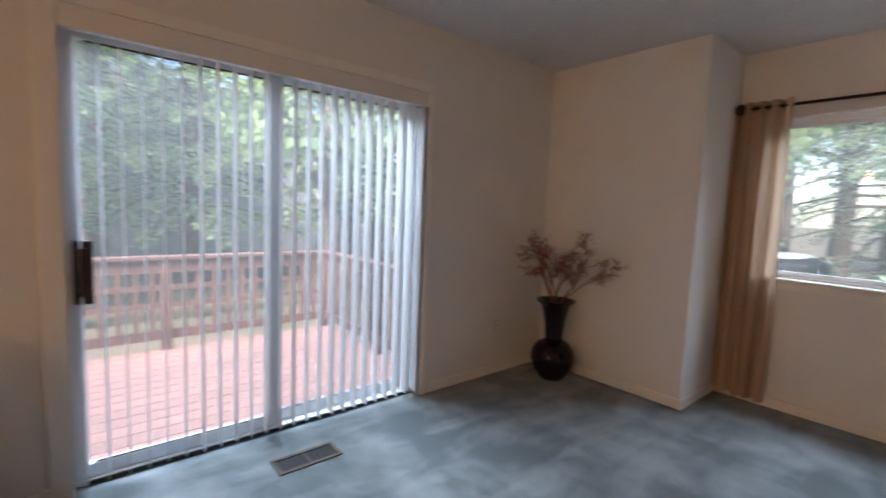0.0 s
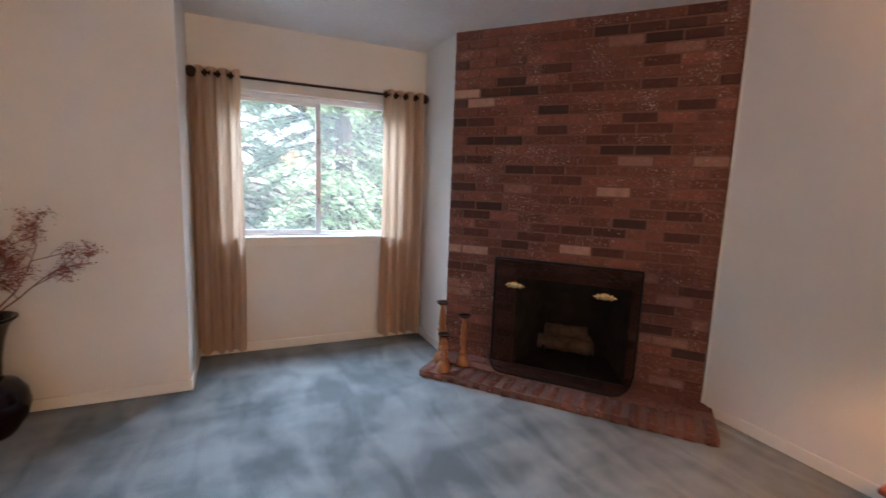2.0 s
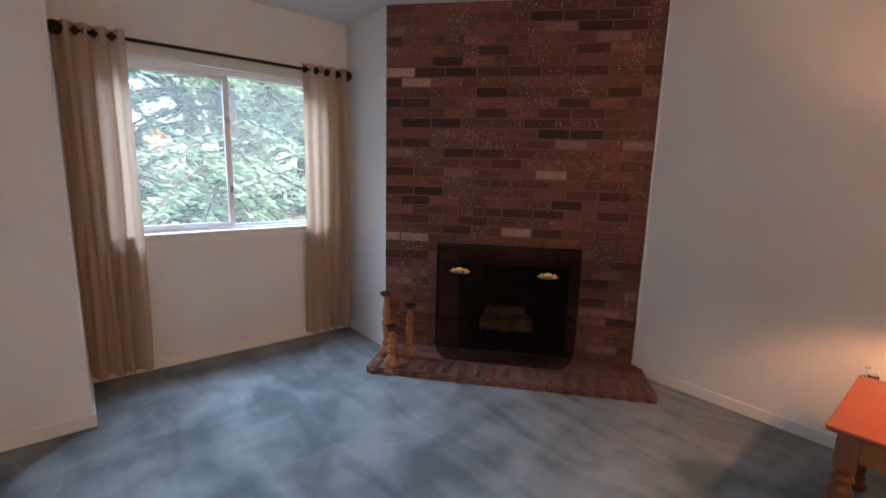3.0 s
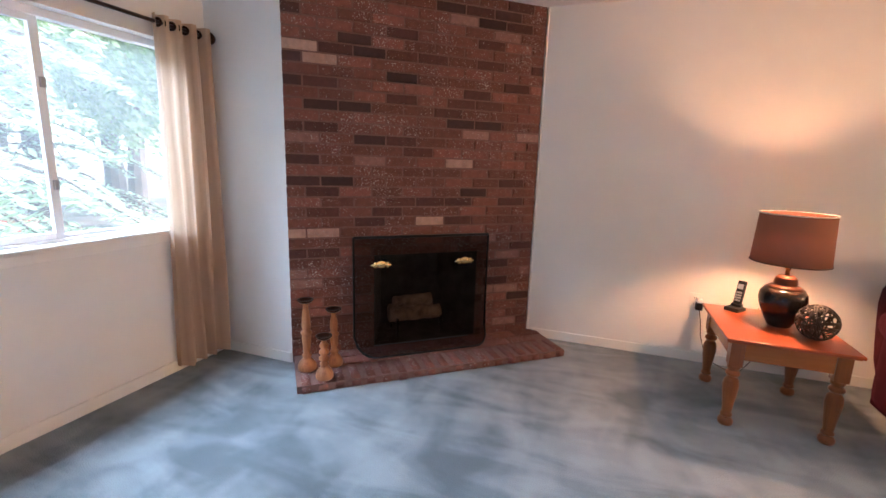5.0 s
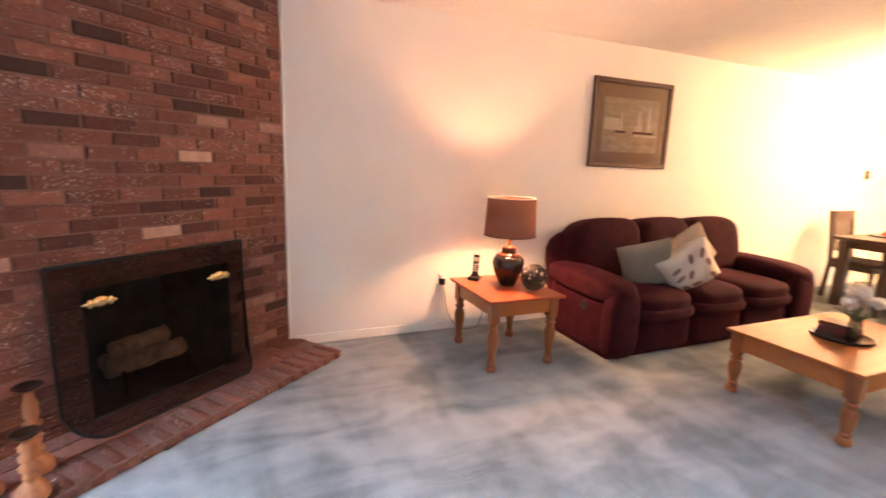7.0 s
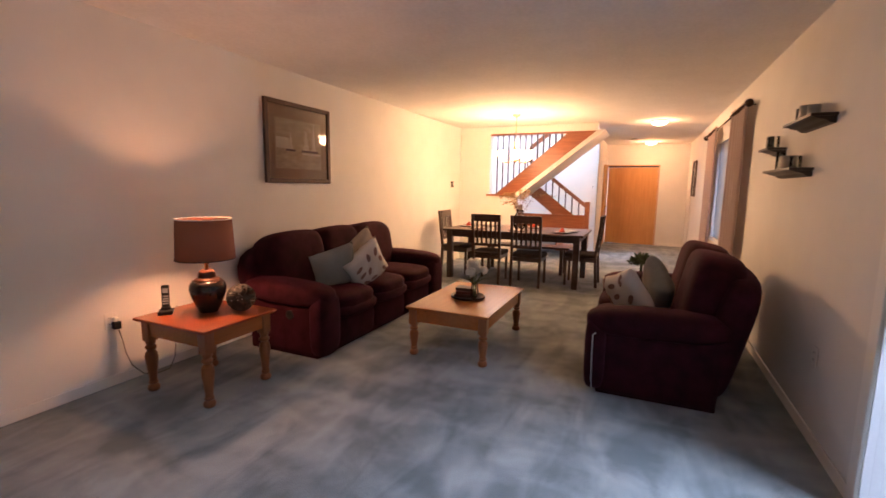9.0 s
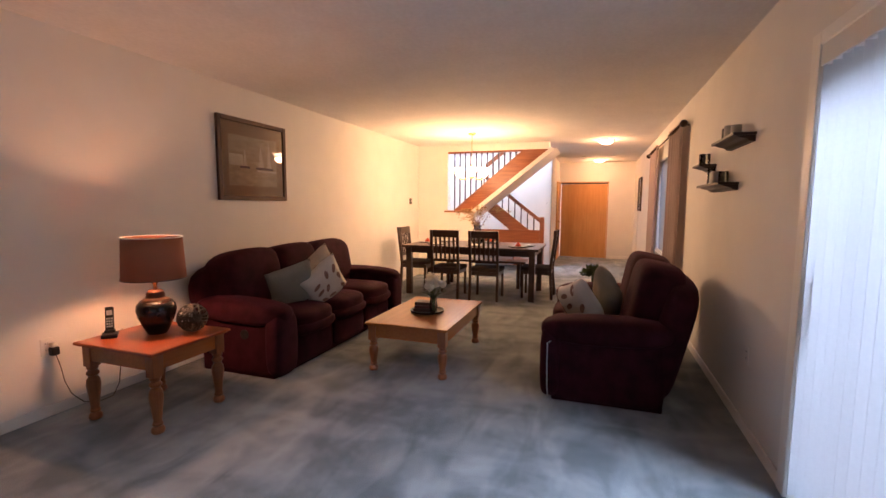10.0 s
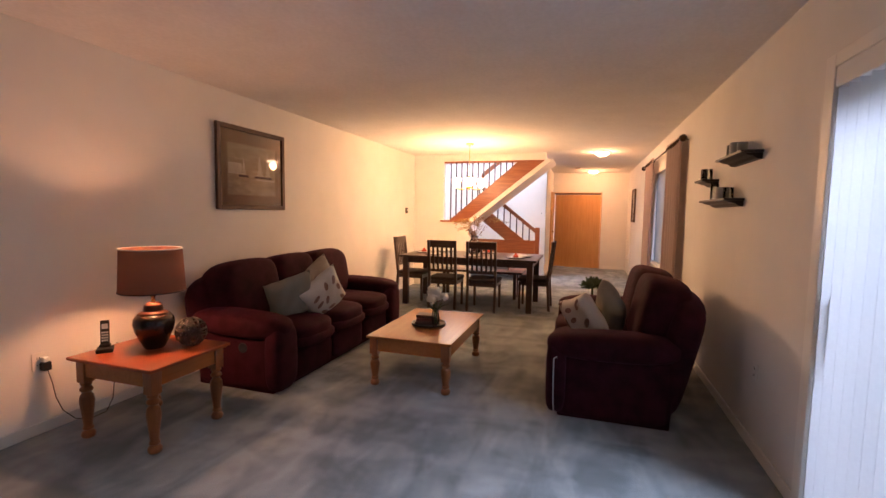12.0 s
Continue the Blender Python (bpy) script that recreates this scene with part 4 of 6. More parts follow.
bm = bmesh.new()
for k in range(3):
    a = k * 2 * math.pi / 3
    tube(bm, ((0.0, 0, 0.52), (r1_ * math.cos(a), r1_ * math.sin(a), sh_z1 - 0.01)), 0.002, 5)
part("spider", bm, BRASS, tl)

DARKTWIG = surface("dark_twig", (0.006, 0.004, 0.003), (0.025, 0.017, 0.012), 30, 0.6)
ball = thing("wicker_ball", "dark woven twig ball resting on an end table", "decorative ball", m=pose(0.52, -1.175, 0.531 + 0.1))
bm = bmesh.new()
r = random.Random(5)
for k in range(26):
    ax = Vector((r.gauss(0, 1), r.gauss(0, 1), r.gauss(0, 1))).normalized()
    u = ax.orthogonal().normalized()
    w = ax.cross(u)
    off = r.uniform(-0.05, 0.05)
    rr = math.sqrt(0.094 ** 2 - off ** 2)
    bm = bmesh.new()
    tube(bm, [ax * off + (u * math.cos(t * math.pi / 12) + w * math.sin(t * math.pi / 12)) * rr for t in range(25)], 0.0042, 5)
    part("woven_twig", bm, DARKTWIG, ball)

ph = thing("cordless_phone", "black cordless phone standing in its charging cradle on an end table", "telephone", m=pose(0.80, -1.585, 0.531, 0, 0, -40))
part("cradle", boxes((-0.045, 0.045, -0.05, 0.05, 0, 0.025), (-0.03, 0.03, -0.04, 0.0, 0.025, 0.045)), BLACK, ph, bevel=0.006)
hs_ = part("handset", boxes((-0.024, 0.024, -0.012, 0.014, 0, 0.165)), BLACK, ph, bevel=0.006, at=pose(0, -0.02, 0.03, 12, 0, 0))
part("screen", boxes((-0.016, 0.016, 0.0145, 0.0165, 0.11, 0.142)), SILVER, hs_)
part("keypad", boxes(*[(-0.017 + 0.0125 * i, -0.008 + 0.0125 * i, 0.0145, 0.017, 0.03 + 0.017 * j, 0.041 + 0.017 * j) for i in range(3) for j in range(4)]), SILVER, hs_)


def outlet(name, label, m, plug=False):
    o = thing(name, label, "outlet", m=m)
    part("cover_plate", boxes((-0.035, 0.035, 0, 0.006, -0.057, 0.057)), PLASTIC, o, bevel=0.002)
    for z in (-0.022, 0.022):
        for dx in (-0.007, 0.006):
            part("slot", boxes((dx, dx + 0.003, 0.0065, 0.0075, z - 0.006, z + 0.006)), BLACK, o)
    return o


outlet("outlet", "cream double outlet with black adapter beside an end table", pose(0.96, SOUTH, 0.47))
outlet("outlet", "cream double outlet low on a cream wall behind the loveseat", pose(-0.38, NORTH, 0.49, 0, 0, 180))
outlet("outlet", "cream double outlet low on a wall by a plum vase", pose(3.05, NORTH, 0.42, 0, 0, 180))
ad = thing("power_adapter", "black plug-in power adapter with cord in a wall outlet", "adapter", m=pose(0.935, SOUTH + 0.008, 0.445))
part("adapter_body", boxes((-0.022, 0.022, 0, 0.045, -0.035, 0.02)), BLACK, ad, bevel=0.005)
part("air_freshener", boxes((-0.018, 0.020, 0, 0.04, 0.021, 0.052)), PLASTIC, ad, bevel=0.008)
bm = bmesh.new()
tube(bm, [(-0.005, 0.03, -0.035), (-0.02, 0.04, -0.12), (-0.03, 0.05, -0.22), (-0.06, 0.06, -0.32), (-0.12, 0.08, -0.40), (-0.2, 0.1, -0.43), (-0.29, 0.12, -0.42), (-0.34, 0.12, -0.34), (-0.35, 0.13, -0.2), (-0.345, 0.2, -0.02), (-0.30, 0.24, 0.086)], 0.003, 6)
part("cord", bm, surface("brown_cord", (0.05, 0.03, 0.02), None, 8, 0.5), ad, smooth=True)


# ---- pictures ----
def picture(label, x0, x1, z0, z1, y, face, print_fn):
    p = thing("framed_picture", label, "picture", m=pose((x0 + x1) / 2, y, (z0 + z1) / 2, 0, 0, 0 if face > 0 else 180))
    w, h, f = (x1 - x0) / 2, (z1 - z0) / 2, 0.045
    fr = part("frame", boxes((-w, -w + f, 0.0, 0.032, -h, h), (w - f, w, 0.0, 0.032, -h, h), (-w + f, w - f, 0.0, 0.032, -h, -h + f), (-w + f, w - f, 0.0, 0.032, h - f, h)), FRAMEWOOD, p, bevel=0.006)
    part("mat", boxes((-w + f, w - f, 0.004, 0.010, -h + f, h - f)), MAT, p)
    print_fn(p, w - f, h - f)
    part("glass", boxes((-w + f, w - f, 0.018, 0.020, -h + f, h - f)), PICTURE_GLASS, p)
    return p


def ships(p, w, h):
    pr = part("print", boxes((-w * 0.78, w * 0.78, 0.0105, 0.0125, -h * 0.72, h * 0.66)), PRINT, p, "faded sepia harbour print")
    sail = surface("sepia_sail", (0.52, 0.44, 0.31), (0.64, 0.56, 0.42), 10, 0.7)
    # three ships with stepped sails, a low shore and its reflection
    for cx, top, wide in ((-0.5, 0.56, 0.12), (-0.22, 0.40, 0.16), (0.30, 0.30, 0.10)):
        bm = bmesh.new()
        for k, (lo, hi) in enumerate(((-0.14, 0.12), (0.13, 0.34), (0.35, 1.0))):
            z0_, z1_ = -0.16 + (top + 0.16) * max(0, lo), -0.16 + (top + 0.16) * hi
            h0, h1 = wide * (1 - 0.25 * k), wide * (0.72 - 0.3 * k)
            bm.faces.new([bm.verts.new(q3) for q3 in (((cx - h0) * w, 0.0132, z0_ * h), ((cx + h0 * 0.8) * w, 0.0132, z0_ * h), ((cx + h1 * 0.4) * w, 0.0132, z1_ * h), ((cx - h1 * 0.5) * w, 0.0132, z1_ * h))])
        part("sails", bm, sail, pr)
    part("hull", boxes(*[((c - 0.15) * w, (c + 0.15) * w, 0.0134, 0.0142, -0.23 * h, -0.17 * h) for c in (-0.5, -0.2, 0.3)]), BOOK_A, pr)
    part("shore", boxes((0.36 * w, 0.76 * w, 0.0128, 0.0131, -0.16 * h, 0.14 * h), (-0.76 * w, -0.1 * w, 0.0128, 0.0131, -0.30 * h, -0.25 * h)), sail, pr)


picture("large sepia sailing ship print in dark wooden frame", -1.47, -0.503, 1.452, 2.263, SOUTH + 0.001, 1, ships)
picture("narrow dark framed picture on the hallway wall", -8.6, -7.95, 1.30, 2.05, NORTH - 0.001, -1, ships)

# ---- plum vase with dried branches ----
vs_ = thing("floor_vase", "dark plum glazed floor vase holding dried branches in a room corner", "vase", m=pose(3.365, 2.035, 0))
bm = bmesh.new()
lathe(bm, ((0.0, 0.0), (0.095, 0.0), (0.108, 0.015), (0.158, 0.09), (0.178, 0.165), (0.166, 0.235), (0.13, 0.29), (0.074, 0.315), (0.0, 0.3155)), 36)
part("belly", bm, PURPLE, vs_, smooth=True)
bm = bmesh.new()
lathe(bm, ((0.073, 0.312), (0.07, 0.34), (0.078, 0.43), (0.094, 0.53), (0.116, 0.60), (0.140, 0.632), (0.156, 0.642), (0.154, 0.650), (0.136, 0.650), (0.105, 0.61), (0.06, 0.5), (0.05, 0.35), (0.0, 0.34)), 36)
part("neck", bm, PURPLE, vs_, smooth=True)
br_ = thing("dried_branches", "rust-coloured dried branches with small leaves standing in a plum vase", "dried branches", m=pose(3.365, 2.035, 0.355))
bm, lm = bmesh.new(), bmesh.new()
r = random.Random(12)


def twig(p, d, ln, rad, depth):
    pts, q0 = [p], p
    for i in range(5):
        d = (d + Vector((r.gauss(0, 0.13), r.gauss(0, 0.13), r.gauss(0, 0.08) - 0.02 * depth))).normalized()
        q0 = q0 + d * ln / 5
        # branches stay clear of both walls of the corner
        q0.x, q0.y = min(q0.x, 0.22), min(q0.y, 0.30)
        pts.append(q0.copy())
        if depth < 3 and i >= 1:
            for _ in range(1 if depth == 1 else (1 if depth == 0 or r.random() < 0.5 else 2)):
                dd = (d + Vector((r.gauss(0, 0.6), r.gauss(0, 0.6), r.gauss(0.05, 0.35)))).normalized()
                twig(q0, dd, ln * r.uniform(0.3, 0.62), rad * 0.55, depth + 1)
        if depth >= 2:
            for _ in range(1):
                c = q0 + Vector((r.gauss(0, 0.012), r.gauss(0, 0.012), r.gauss(0, 0.012)))
                a = Vector((r.gauss(0, 1), r.gauss(0, 1), r.gauss(0, 1))).normalized() * r.uniform(0.005, 0.012)
                b2 = a.orthogonal().normalized() * 0.0035
                lm.faces.new([lm.verts.new(c - a), lm.verts.new(c + b2), lm.verts.new(c + a), lm.verts.new(c - b2)])
    tube(bm, pts, rad, 4, 0.5)


for d, ln in (((-0.05, -0.02, 1), 0.40), ((-0.25, 0.25, 1), 0.32), ((-0.05, -0.7, 0.7), 0.44), ((-0.35, 0.1, 0.9), 0.33), ((-0.02, -0.8, 0.62), 0.37), ((-0.3, -0.25, 1), 0.36), ((0.12, 0.1, 1), 0.34), ((-0.3, 0.5, 0.85), 0.34)):
    dv = Vector(d).normalized()
    base = Vector((0.0, 0.0, 0.02)) + Vector((d[0], d[1], 0)) * 0.02
    neck_p = Vector((d[0] * 0.07, d[1] * 0.07, 0.29))
    tube(bm, (base, neck_p), 0.006, 5)
    twig(neck_p, dv, ln, 0.006, 0)
part("branch_wood", bm, TWIG, br_)
part("leaves", lm, DRYLEAF, br_, kind="stuff")

# ---- floor vent ----
vent = thing("floor_vent", "brown metal floor register set in the carpet by a patio door", "floor vent", m=pose(1.28, 2.068, 0.001, 0, 0, 0))
part("vent_frame", boxes((-0.17, 0.17, -0.075, -0.055, 0, 0.007), (-0.17, 0.17, 0.055, 0.075, 0, 0.007), (-0.17, -0.15, -0.055, 0.055, 0, 0.007), (0.15, 0.17, -0.055, 0.055, 0, 0.007), (-0.006, 0.006, -0.055, 0.055, 0, 0.007)), surface("brown_metal", (0.07, 0.048, 0.032), (0.10, 0.07, 0.05), 20, 0.7), vent, bevel=0.001)
part("vent_well", boxes((-0.15, 0.15, -0.055, 0.055, 0.0, 0.001)), BLACK, vent)
for i in range(26):
    if i != 12 and i != 13:
        x = -0.145 + 0.0115 * i
        part("louvre", boxes((x, x + 0.003, -0.054, 0.054, 0.001, 0.0035)), BLACK, vent)


# ---- candlesticks ----
def candlestick(label, x, y, h, rb):
    c = thing("candlestick", label, "candlestick", "candlesticks on the hearth", pose(x, y, HZ))
    bm = bmesh.new()
    prof = [(0.0, 0.0), (rb * 0.9, 0.0), (rb, 0.010), (rb, 0.030), (rb * 0.86, 0.052), (rb * 0.55, 0.074), (rb * 0.36, 0.086), (rb * 0.52, 0.094), (rb * 0.52, 0.104), (rb * 0.34, 0.112)]
    if h < 0.3:
        prof += [(rb * 0.62, 0.130), (rb * 0.62, 0.142), (rb * 0.34, 0.155), (rb * 0.58, 0.172), (rb * 0.58, 0.184), (rb * 0.32, 0.198), (rb * 0.52, 0.214), (rb * 0.50, 0.226), (rb * 0.30, 0.240)]
    else:
        m_ = 0.112 + (h - 0.15) * 0.42
        prof += [(rb * 0.38, 0.14), (rb * 0.50, m_ - 0.03), (rb * 0.46, m_ - 0.012), (rb * 0.60, m_), (rb * 0.60, m_ + 0.012), (rb * 0.36, m_ + 0.022), (rb * 0.50, m_ + 0.05), (rb * 0.44, m_ + 0.10), (rb * 0.28, h - 0.05)]
    prof += [(rb * 0.28, h - 0.035), (rb * 0.42, h - 0.025)]
    lathe(bm, prof, 20)
    part("stem", bm, CANDLEWOOD, c, smooth=True)
    bm = bmesh.new()
    lathe(bm, ((0.012, h - 0.026), (0.04, h - 0.018), (0.05, h - 0.004), (0.052, h), (0.044, h - 0.002), (0.03, h - 0.012), (0.0, h - 0.012)), 20)
    part("drip_pan", bm, BRONZE, c, "dark metal candle cup", smooth=True)


candlestick("tall turned pale wood candlestick with dark cup on brick hearth", 3.395, -0.61, 0.478, 0.060)
candlestick("short turned pale wood candlestick with dark cup on brick hearth", 3.22, -0.55, 0.285, 0.055)
candlestick("medium turned pale wood candlestick with dark cup on brick hearth", 3.27, -0.735, 0.397, 0.056)


# ---- coffee table things ----
tray = thing("round_tray", "dark round tray on a coffee table", "tray", m=pose(-0.985, -0.01, 0.4305))
bm = bmesh.new()
lathe(bm, ((0.0, 0.0), (0.145, 0.0), (0.155, 0.004), (0.158, 0.018), (0.154, 0.018), (0.148, 0.008), (0.0, 0.007)), 28)
part("dish", bm, BRONZE, tray, smooth=True)
for i, (mt, sx, sy, rz) in enumerate(((BOOK_A, 0.20, 0.14, 12), (BOOK_B, 0.19, 0.13, 20), (BOOK_A, 0.17, 0.12, 6))):
    b = thing("book", ("brown", "maroon", "brown")[i] + " leather bound book in a small stack on a tray", "book", "books on the tray", pose(-0.985, -0.03, 0.439 + i * 0.0285, 0, 0, rz + 90))
    part("cover", boxes((-sx / 2, sx / 2, -sy / 2, sy / 2, 0, 0.003), (-sx / 2, sx / 2, -sy / 2, sy / 2, 0.024, 0.027), (-sx / 2, sx / 2, -sy / 2, -sy / 2 + 0.004, 0.003, 0.024)), mt, b, bevel=0.001)
    part("pages", boxes((-sx / 2 + 0.004, sx / 2 - 0.004, -sy / 2 + 0.005, sy / 2 - 0.004, 0.0032, 0.0238)), PAPER, b)
jar = thing("glass_vase", "small clear glass vase with flower stems on a tray", "vase", m=pose(-0.92, 0.075, 0.4385))
bm = bmesh.new()
lathe(bm, ((0.0, 0.0), (0.03, 0.0), (0.036, 0.02), (0.038, 0.07), (0.03, 0.12), (0.028, 0.15), (0.032, 0.165), (0.029, 0.165), (0.025, 0.15), (0.028, 0.12), (0.034, 0.07), (0.031, 0.02), (0.0, 0.012)), 20)
part("glass", bm, THIN_GLASS, jar, smooth=True)
fl = thing("white_flowers", "bunch of white flowers with green stems in a glass vase", "flowers", m=pose(-0.92, 0.075, 0.45))
bm, pm = bmesh.new(), bmesh.new()
r = random.Random(2)
for k in range(11):
    a, rr = r.uniform(0, 6.28), r.uniform(0.01, 0.085)
    top = Vector((rr * math.cos(a), rr * math.sin(a), 0.27 + r.uniform(-0.035, 0.045)))
    tube(bm, ((0.01 * math.cos(a), 0.01 * math.sin(a), 0.005), (0.015 * math.cos(a), 0.015 * math.sin(a), 0.14), top), 0.0022, 5)
    for _ in range(46):
        n = Vector((r.gauss(0, 1), r.gauss(0, 1), r.gauss(0.3, 1))).normalized()
        c = top + n * r.uniform(0.012, 0.042)
        u = n.orthogonal().normalized() * 0.019
        w = n.cross(u)
        u = (u + n * 0.004)
        pm.faces.new([pm.verts.new(c - u), pm.verts.new(c + w), pm.verts.new(c + u), pm.verts.new(c - w)])
for k in range(7):
    a = k * 0.9
    tube(bm, ((0, 0, 0.12), (0.06 * math.cos(a), 0.06 * math.sin(a), 0.17), (0.12 * math.cos(a), 0.12 * math.sin(a), 0.19)), 0.006, 4, 0.2)
part("stems", bm, STEM, fl)
part("petals", pm, PETAL, fl, kind="stuff")


# ---- wall shelves ----
SHELFWOOD = wood("dark_shelf_wood", (0.012, 0.005, 0.004), (0.026, 0.012, 0.008), 0.45, 0, coat=0.0)
def ledge(label, x0, x1, z, d=0.13):
    s = thing("wall_shelf", label, "shelf", "floating shelves on the north wall")
    part("board", boxes((x0, x1, NORTH - d, NORTH - 0.001, z, z + 0.018)), SHELFWOOD, s, bevel=0.003)
    bm = bmesh.new()
    prof = ((0.0, 0.0), (-d + 0.02, 0.0), (-d + 0.045, -0.012), (-0.05, -0.02), (-0.03, -0.036), (0.0, -0.04))
    a = [bm.verts.new((x0 + 0.02, NORTH - 0.001 + y, z + zz)) for y, zz in prof]
    b = [bm.verts.new((x1 - 0.02, NORTH - 0.001 + y, z + zz)) for y, zz in prof]
    bm.faces.new(a), bm.faces.new(list(reversed(b)))
    for k in range(len(prof)):
        bm.faces.new((a[k], a[(k + 1) % len(prof)], b[(k + 1) % len(prof)], b[k]))
    part("moulding", bm, SHELFWOOD, s)


ledge("espresso floating wall shelf with small cups", -1.08, -0.50, 1.865)
ledge("short espresso floating wall shelf with a small pot", -1.74, -1.46, 1.75)
ledge("long espresso floating wall shelf with candle cups", -1.52, -0.80, 1.57)


def cup(label, x, z, h, rad, mat_, metal=False):
    c = thing("cup", label, "cup", "cups on the wall shelves", pose(x, NORTH - 0.07, z + 0.0185))
    bm = bmesh.new()
    lathe(bm, ((0, 0), (rad * 0.85, 0), (rad, h * 0.1), (rad, h), (rad * 0.9, h), (rad * 0.88, h * 0.12), (0, h * 0.1)), 18)
    part("body", bm, mat_, c, smooth=True)


STEELCUP = surface("grey_enamel", (0.26, 0.25, 0.24), (0.33, 0.32, 0.30), 20, 0.35, metal=0.2)
cup("grey metal cup on a floating shelf", -0.80, 1.865, 0.085, 0.045, STEELCUP)
cup("small grey metal cup on a floating shelf", -0.68, 1.865, 0.07, 0.032, STEELCUP)
cup("dark small jug on a floating shelf", -0.93, 1.865, 0.085, 0.028, BLACK)
cup("clear glass candle cup on a floating shelf", -1.56, 1.75, 0.09, 0.04, THIN_GLASS)
cup("dark small jug on a short floating shelf", -1.67, 1.75, 0.10, 0.026, BLACK)
cup("grey metal cup on a long floating shelf", -1.08, 1.57, 0.09, 0.046, STEELCUP)
cup("clear glass candle cup on a long floating shelf", -0.93, 1.57, 0.08, 0.034, THIN_GLASS)
cup("clear stemmed glass on a long floating shelf", -1.30, 1.57, 0.13, 0.03, THIN_GLASS)

# ---- dining table, chairs, bench ----
dt = thing("dining_table", "long espresso wooden dining table set with plates", "table")
TX0, TX1, TY0, TY1, TZ = -4.72, -3.60, -1.45, 0.68, 0.785
part("tabletop", boxes((TX0, TX1, TY0, TY1, TZ - 0.035, TZ)), ESPRESSO, dt, bevel=0.006)
part("apron", boxes((TX0 + 0.14, TX1 - 0.14, TY0 + 0.07, TY0 + 0.09, TZ - 0.12, TZ - 0.036), (TX0 + 0.14, TX1 - 0.14, TY1 - 0.09, TY1 - 0.07, TZ - 0.12, TZ - 0.036),
                   (TX1 - 0.08, TX1 - 0.06, TY0 + 0.14, TY1 - 0.14, TZ - 0.12, TZ - 0.036), (TX0 + 0.06, TX0 + 0.08, TY0 + 0.14, TY1 - 0.14, TZ - 0.12, TZ - 0.036)), ESPRESSO, dt)
for x in (TX0 + 0.05, TX1 - 0.14):
    for y in (TY0 + 0.05, TY1 - 0.14):
        part("leg", boxes((x, x + 0.085, y, y + 0.085, 0, TZ - 0.036)), ESPRESSO, dt, bevel=0.006)


def dining_chair():
    """Faces -x; its back posts stand at x=0."""
    c = thing("dining_chair", "espresso wooden slat-back dining chair at a dining table", "chair", "chairs round the dining table")
    w = 0.225
    for y in (-w, w - 0.036):
        bm = bmesh.new()
        for (xa, za), (xb, zb) in (((0.03, 0.0), (0.0, 0.45)), ((0.0, 0.45), (0.07, 1.04))):
            vs4 = []
            for z, x in ((za, xa), (zb, xb)):
                vs4 += [bm.verts.new((x + dx, y + dy, z)) for dx, dy in ((-0.02, 0), (0.02, 0), (0.02, 0.036), (-0.02, 0.036))]
            for f in ((0, 1, 5, 4), (1, 2, 6, 5), (2, 3, 7, 6), (3, 0, 4, 7), (3, 2, 1, 0), (4, 5, 6, 7)):
                bm.faces.new([vs4[k] for k in f])
        part("back_leg", bm, ESPRESSO, c)
    for y in (-w + 0.01, w - 0.046):
        part("front_leg", boxes((-0.43, -0.394, y, y + 0.036, 0, 0.43)), ESPRESSO, c, bevel=0.003)
    part("seat_frame", boxes((-0.42, 0.0, -w + 0.012, -w + 0.032, 0.37, 0.43), (-0.42, 0.0, w - 0.032, w - 0.012, 0.37, 0.43), (-0.43, -0.41, -w + 0.05, w - 0.05, 0.37, 0.43), (-0.02, 0.0, -w + 0.037, w - 0.037, 0.37, 0.43)), ESPRESSO, c)
    bm = bmesh.new()
    soft(bm, (-0.215, 0, 0.455), (0.47, 0.475, 0.055), 7, 7)
    part("seat", bm, SEAT_CLOTH, c)
    part("top_rail", boxes((0.035, 0.06, -w + 0.0365, w - 0.0365, 0.93, 1.04)), ESPRESSO, c, bevel=0.006)
    part("lower_rail", boxes((0.002, 0.022, -w + 0.0365, w - 0.0365, 0.56, 0.60)), ESPRESSO, c)
    for k in range(5):
        y = -0.155 + 0.0705 * k
        bm = bmesh.new()
        vs4 = []
        for z, x in ((0.60, 0.012), (0.93, 0.048)):
            vs4 += [bm.verts.new((x + dx, y + dy, z)) for dx, dy in ((-0.007, 0), (0.007, 0), (0.007, 0.03), (-0.007, 0.03))]
        for f in ((0, 1, 5, 4), (1, 2, 6, 5), (2, 3, 7, 6), (3, 0, 4, 7)):
            bm.faces.new([vs4[k2] for k2 in f])
        part("back_slat", bm, ESPRESSO, c)
    return c


ch = dining_chair()
ch.matrix_basis = pose(-3.56, -0.705, 0)
copy_thing(ch, pose(-3.55, -0.10, 0))
copy_thing(ch, pose(-4.2, -1.62, 0, 0, 0, -90))
copy_thing(ch, pose(-4.15, 0.82, 0, 0, 0, 90))
bench = thing("dining_bench", "espresso wooden bench on the far side of a dining table", "bench")
part("seat", boxes((-4.95, -4.62, -1.15, 0.35, 0.43, 0.465)), ESPRESSO, bench, bevel=0.005)
for y in (-1.05, 0.2):
    for x in (-4.92, -4.70):
        part("leg", boxes((x, x + 0.055, y, y + 0.055, 0, 0.43)), ESPRESSO, bench, bevel=0.003)
r = random.Random(9)
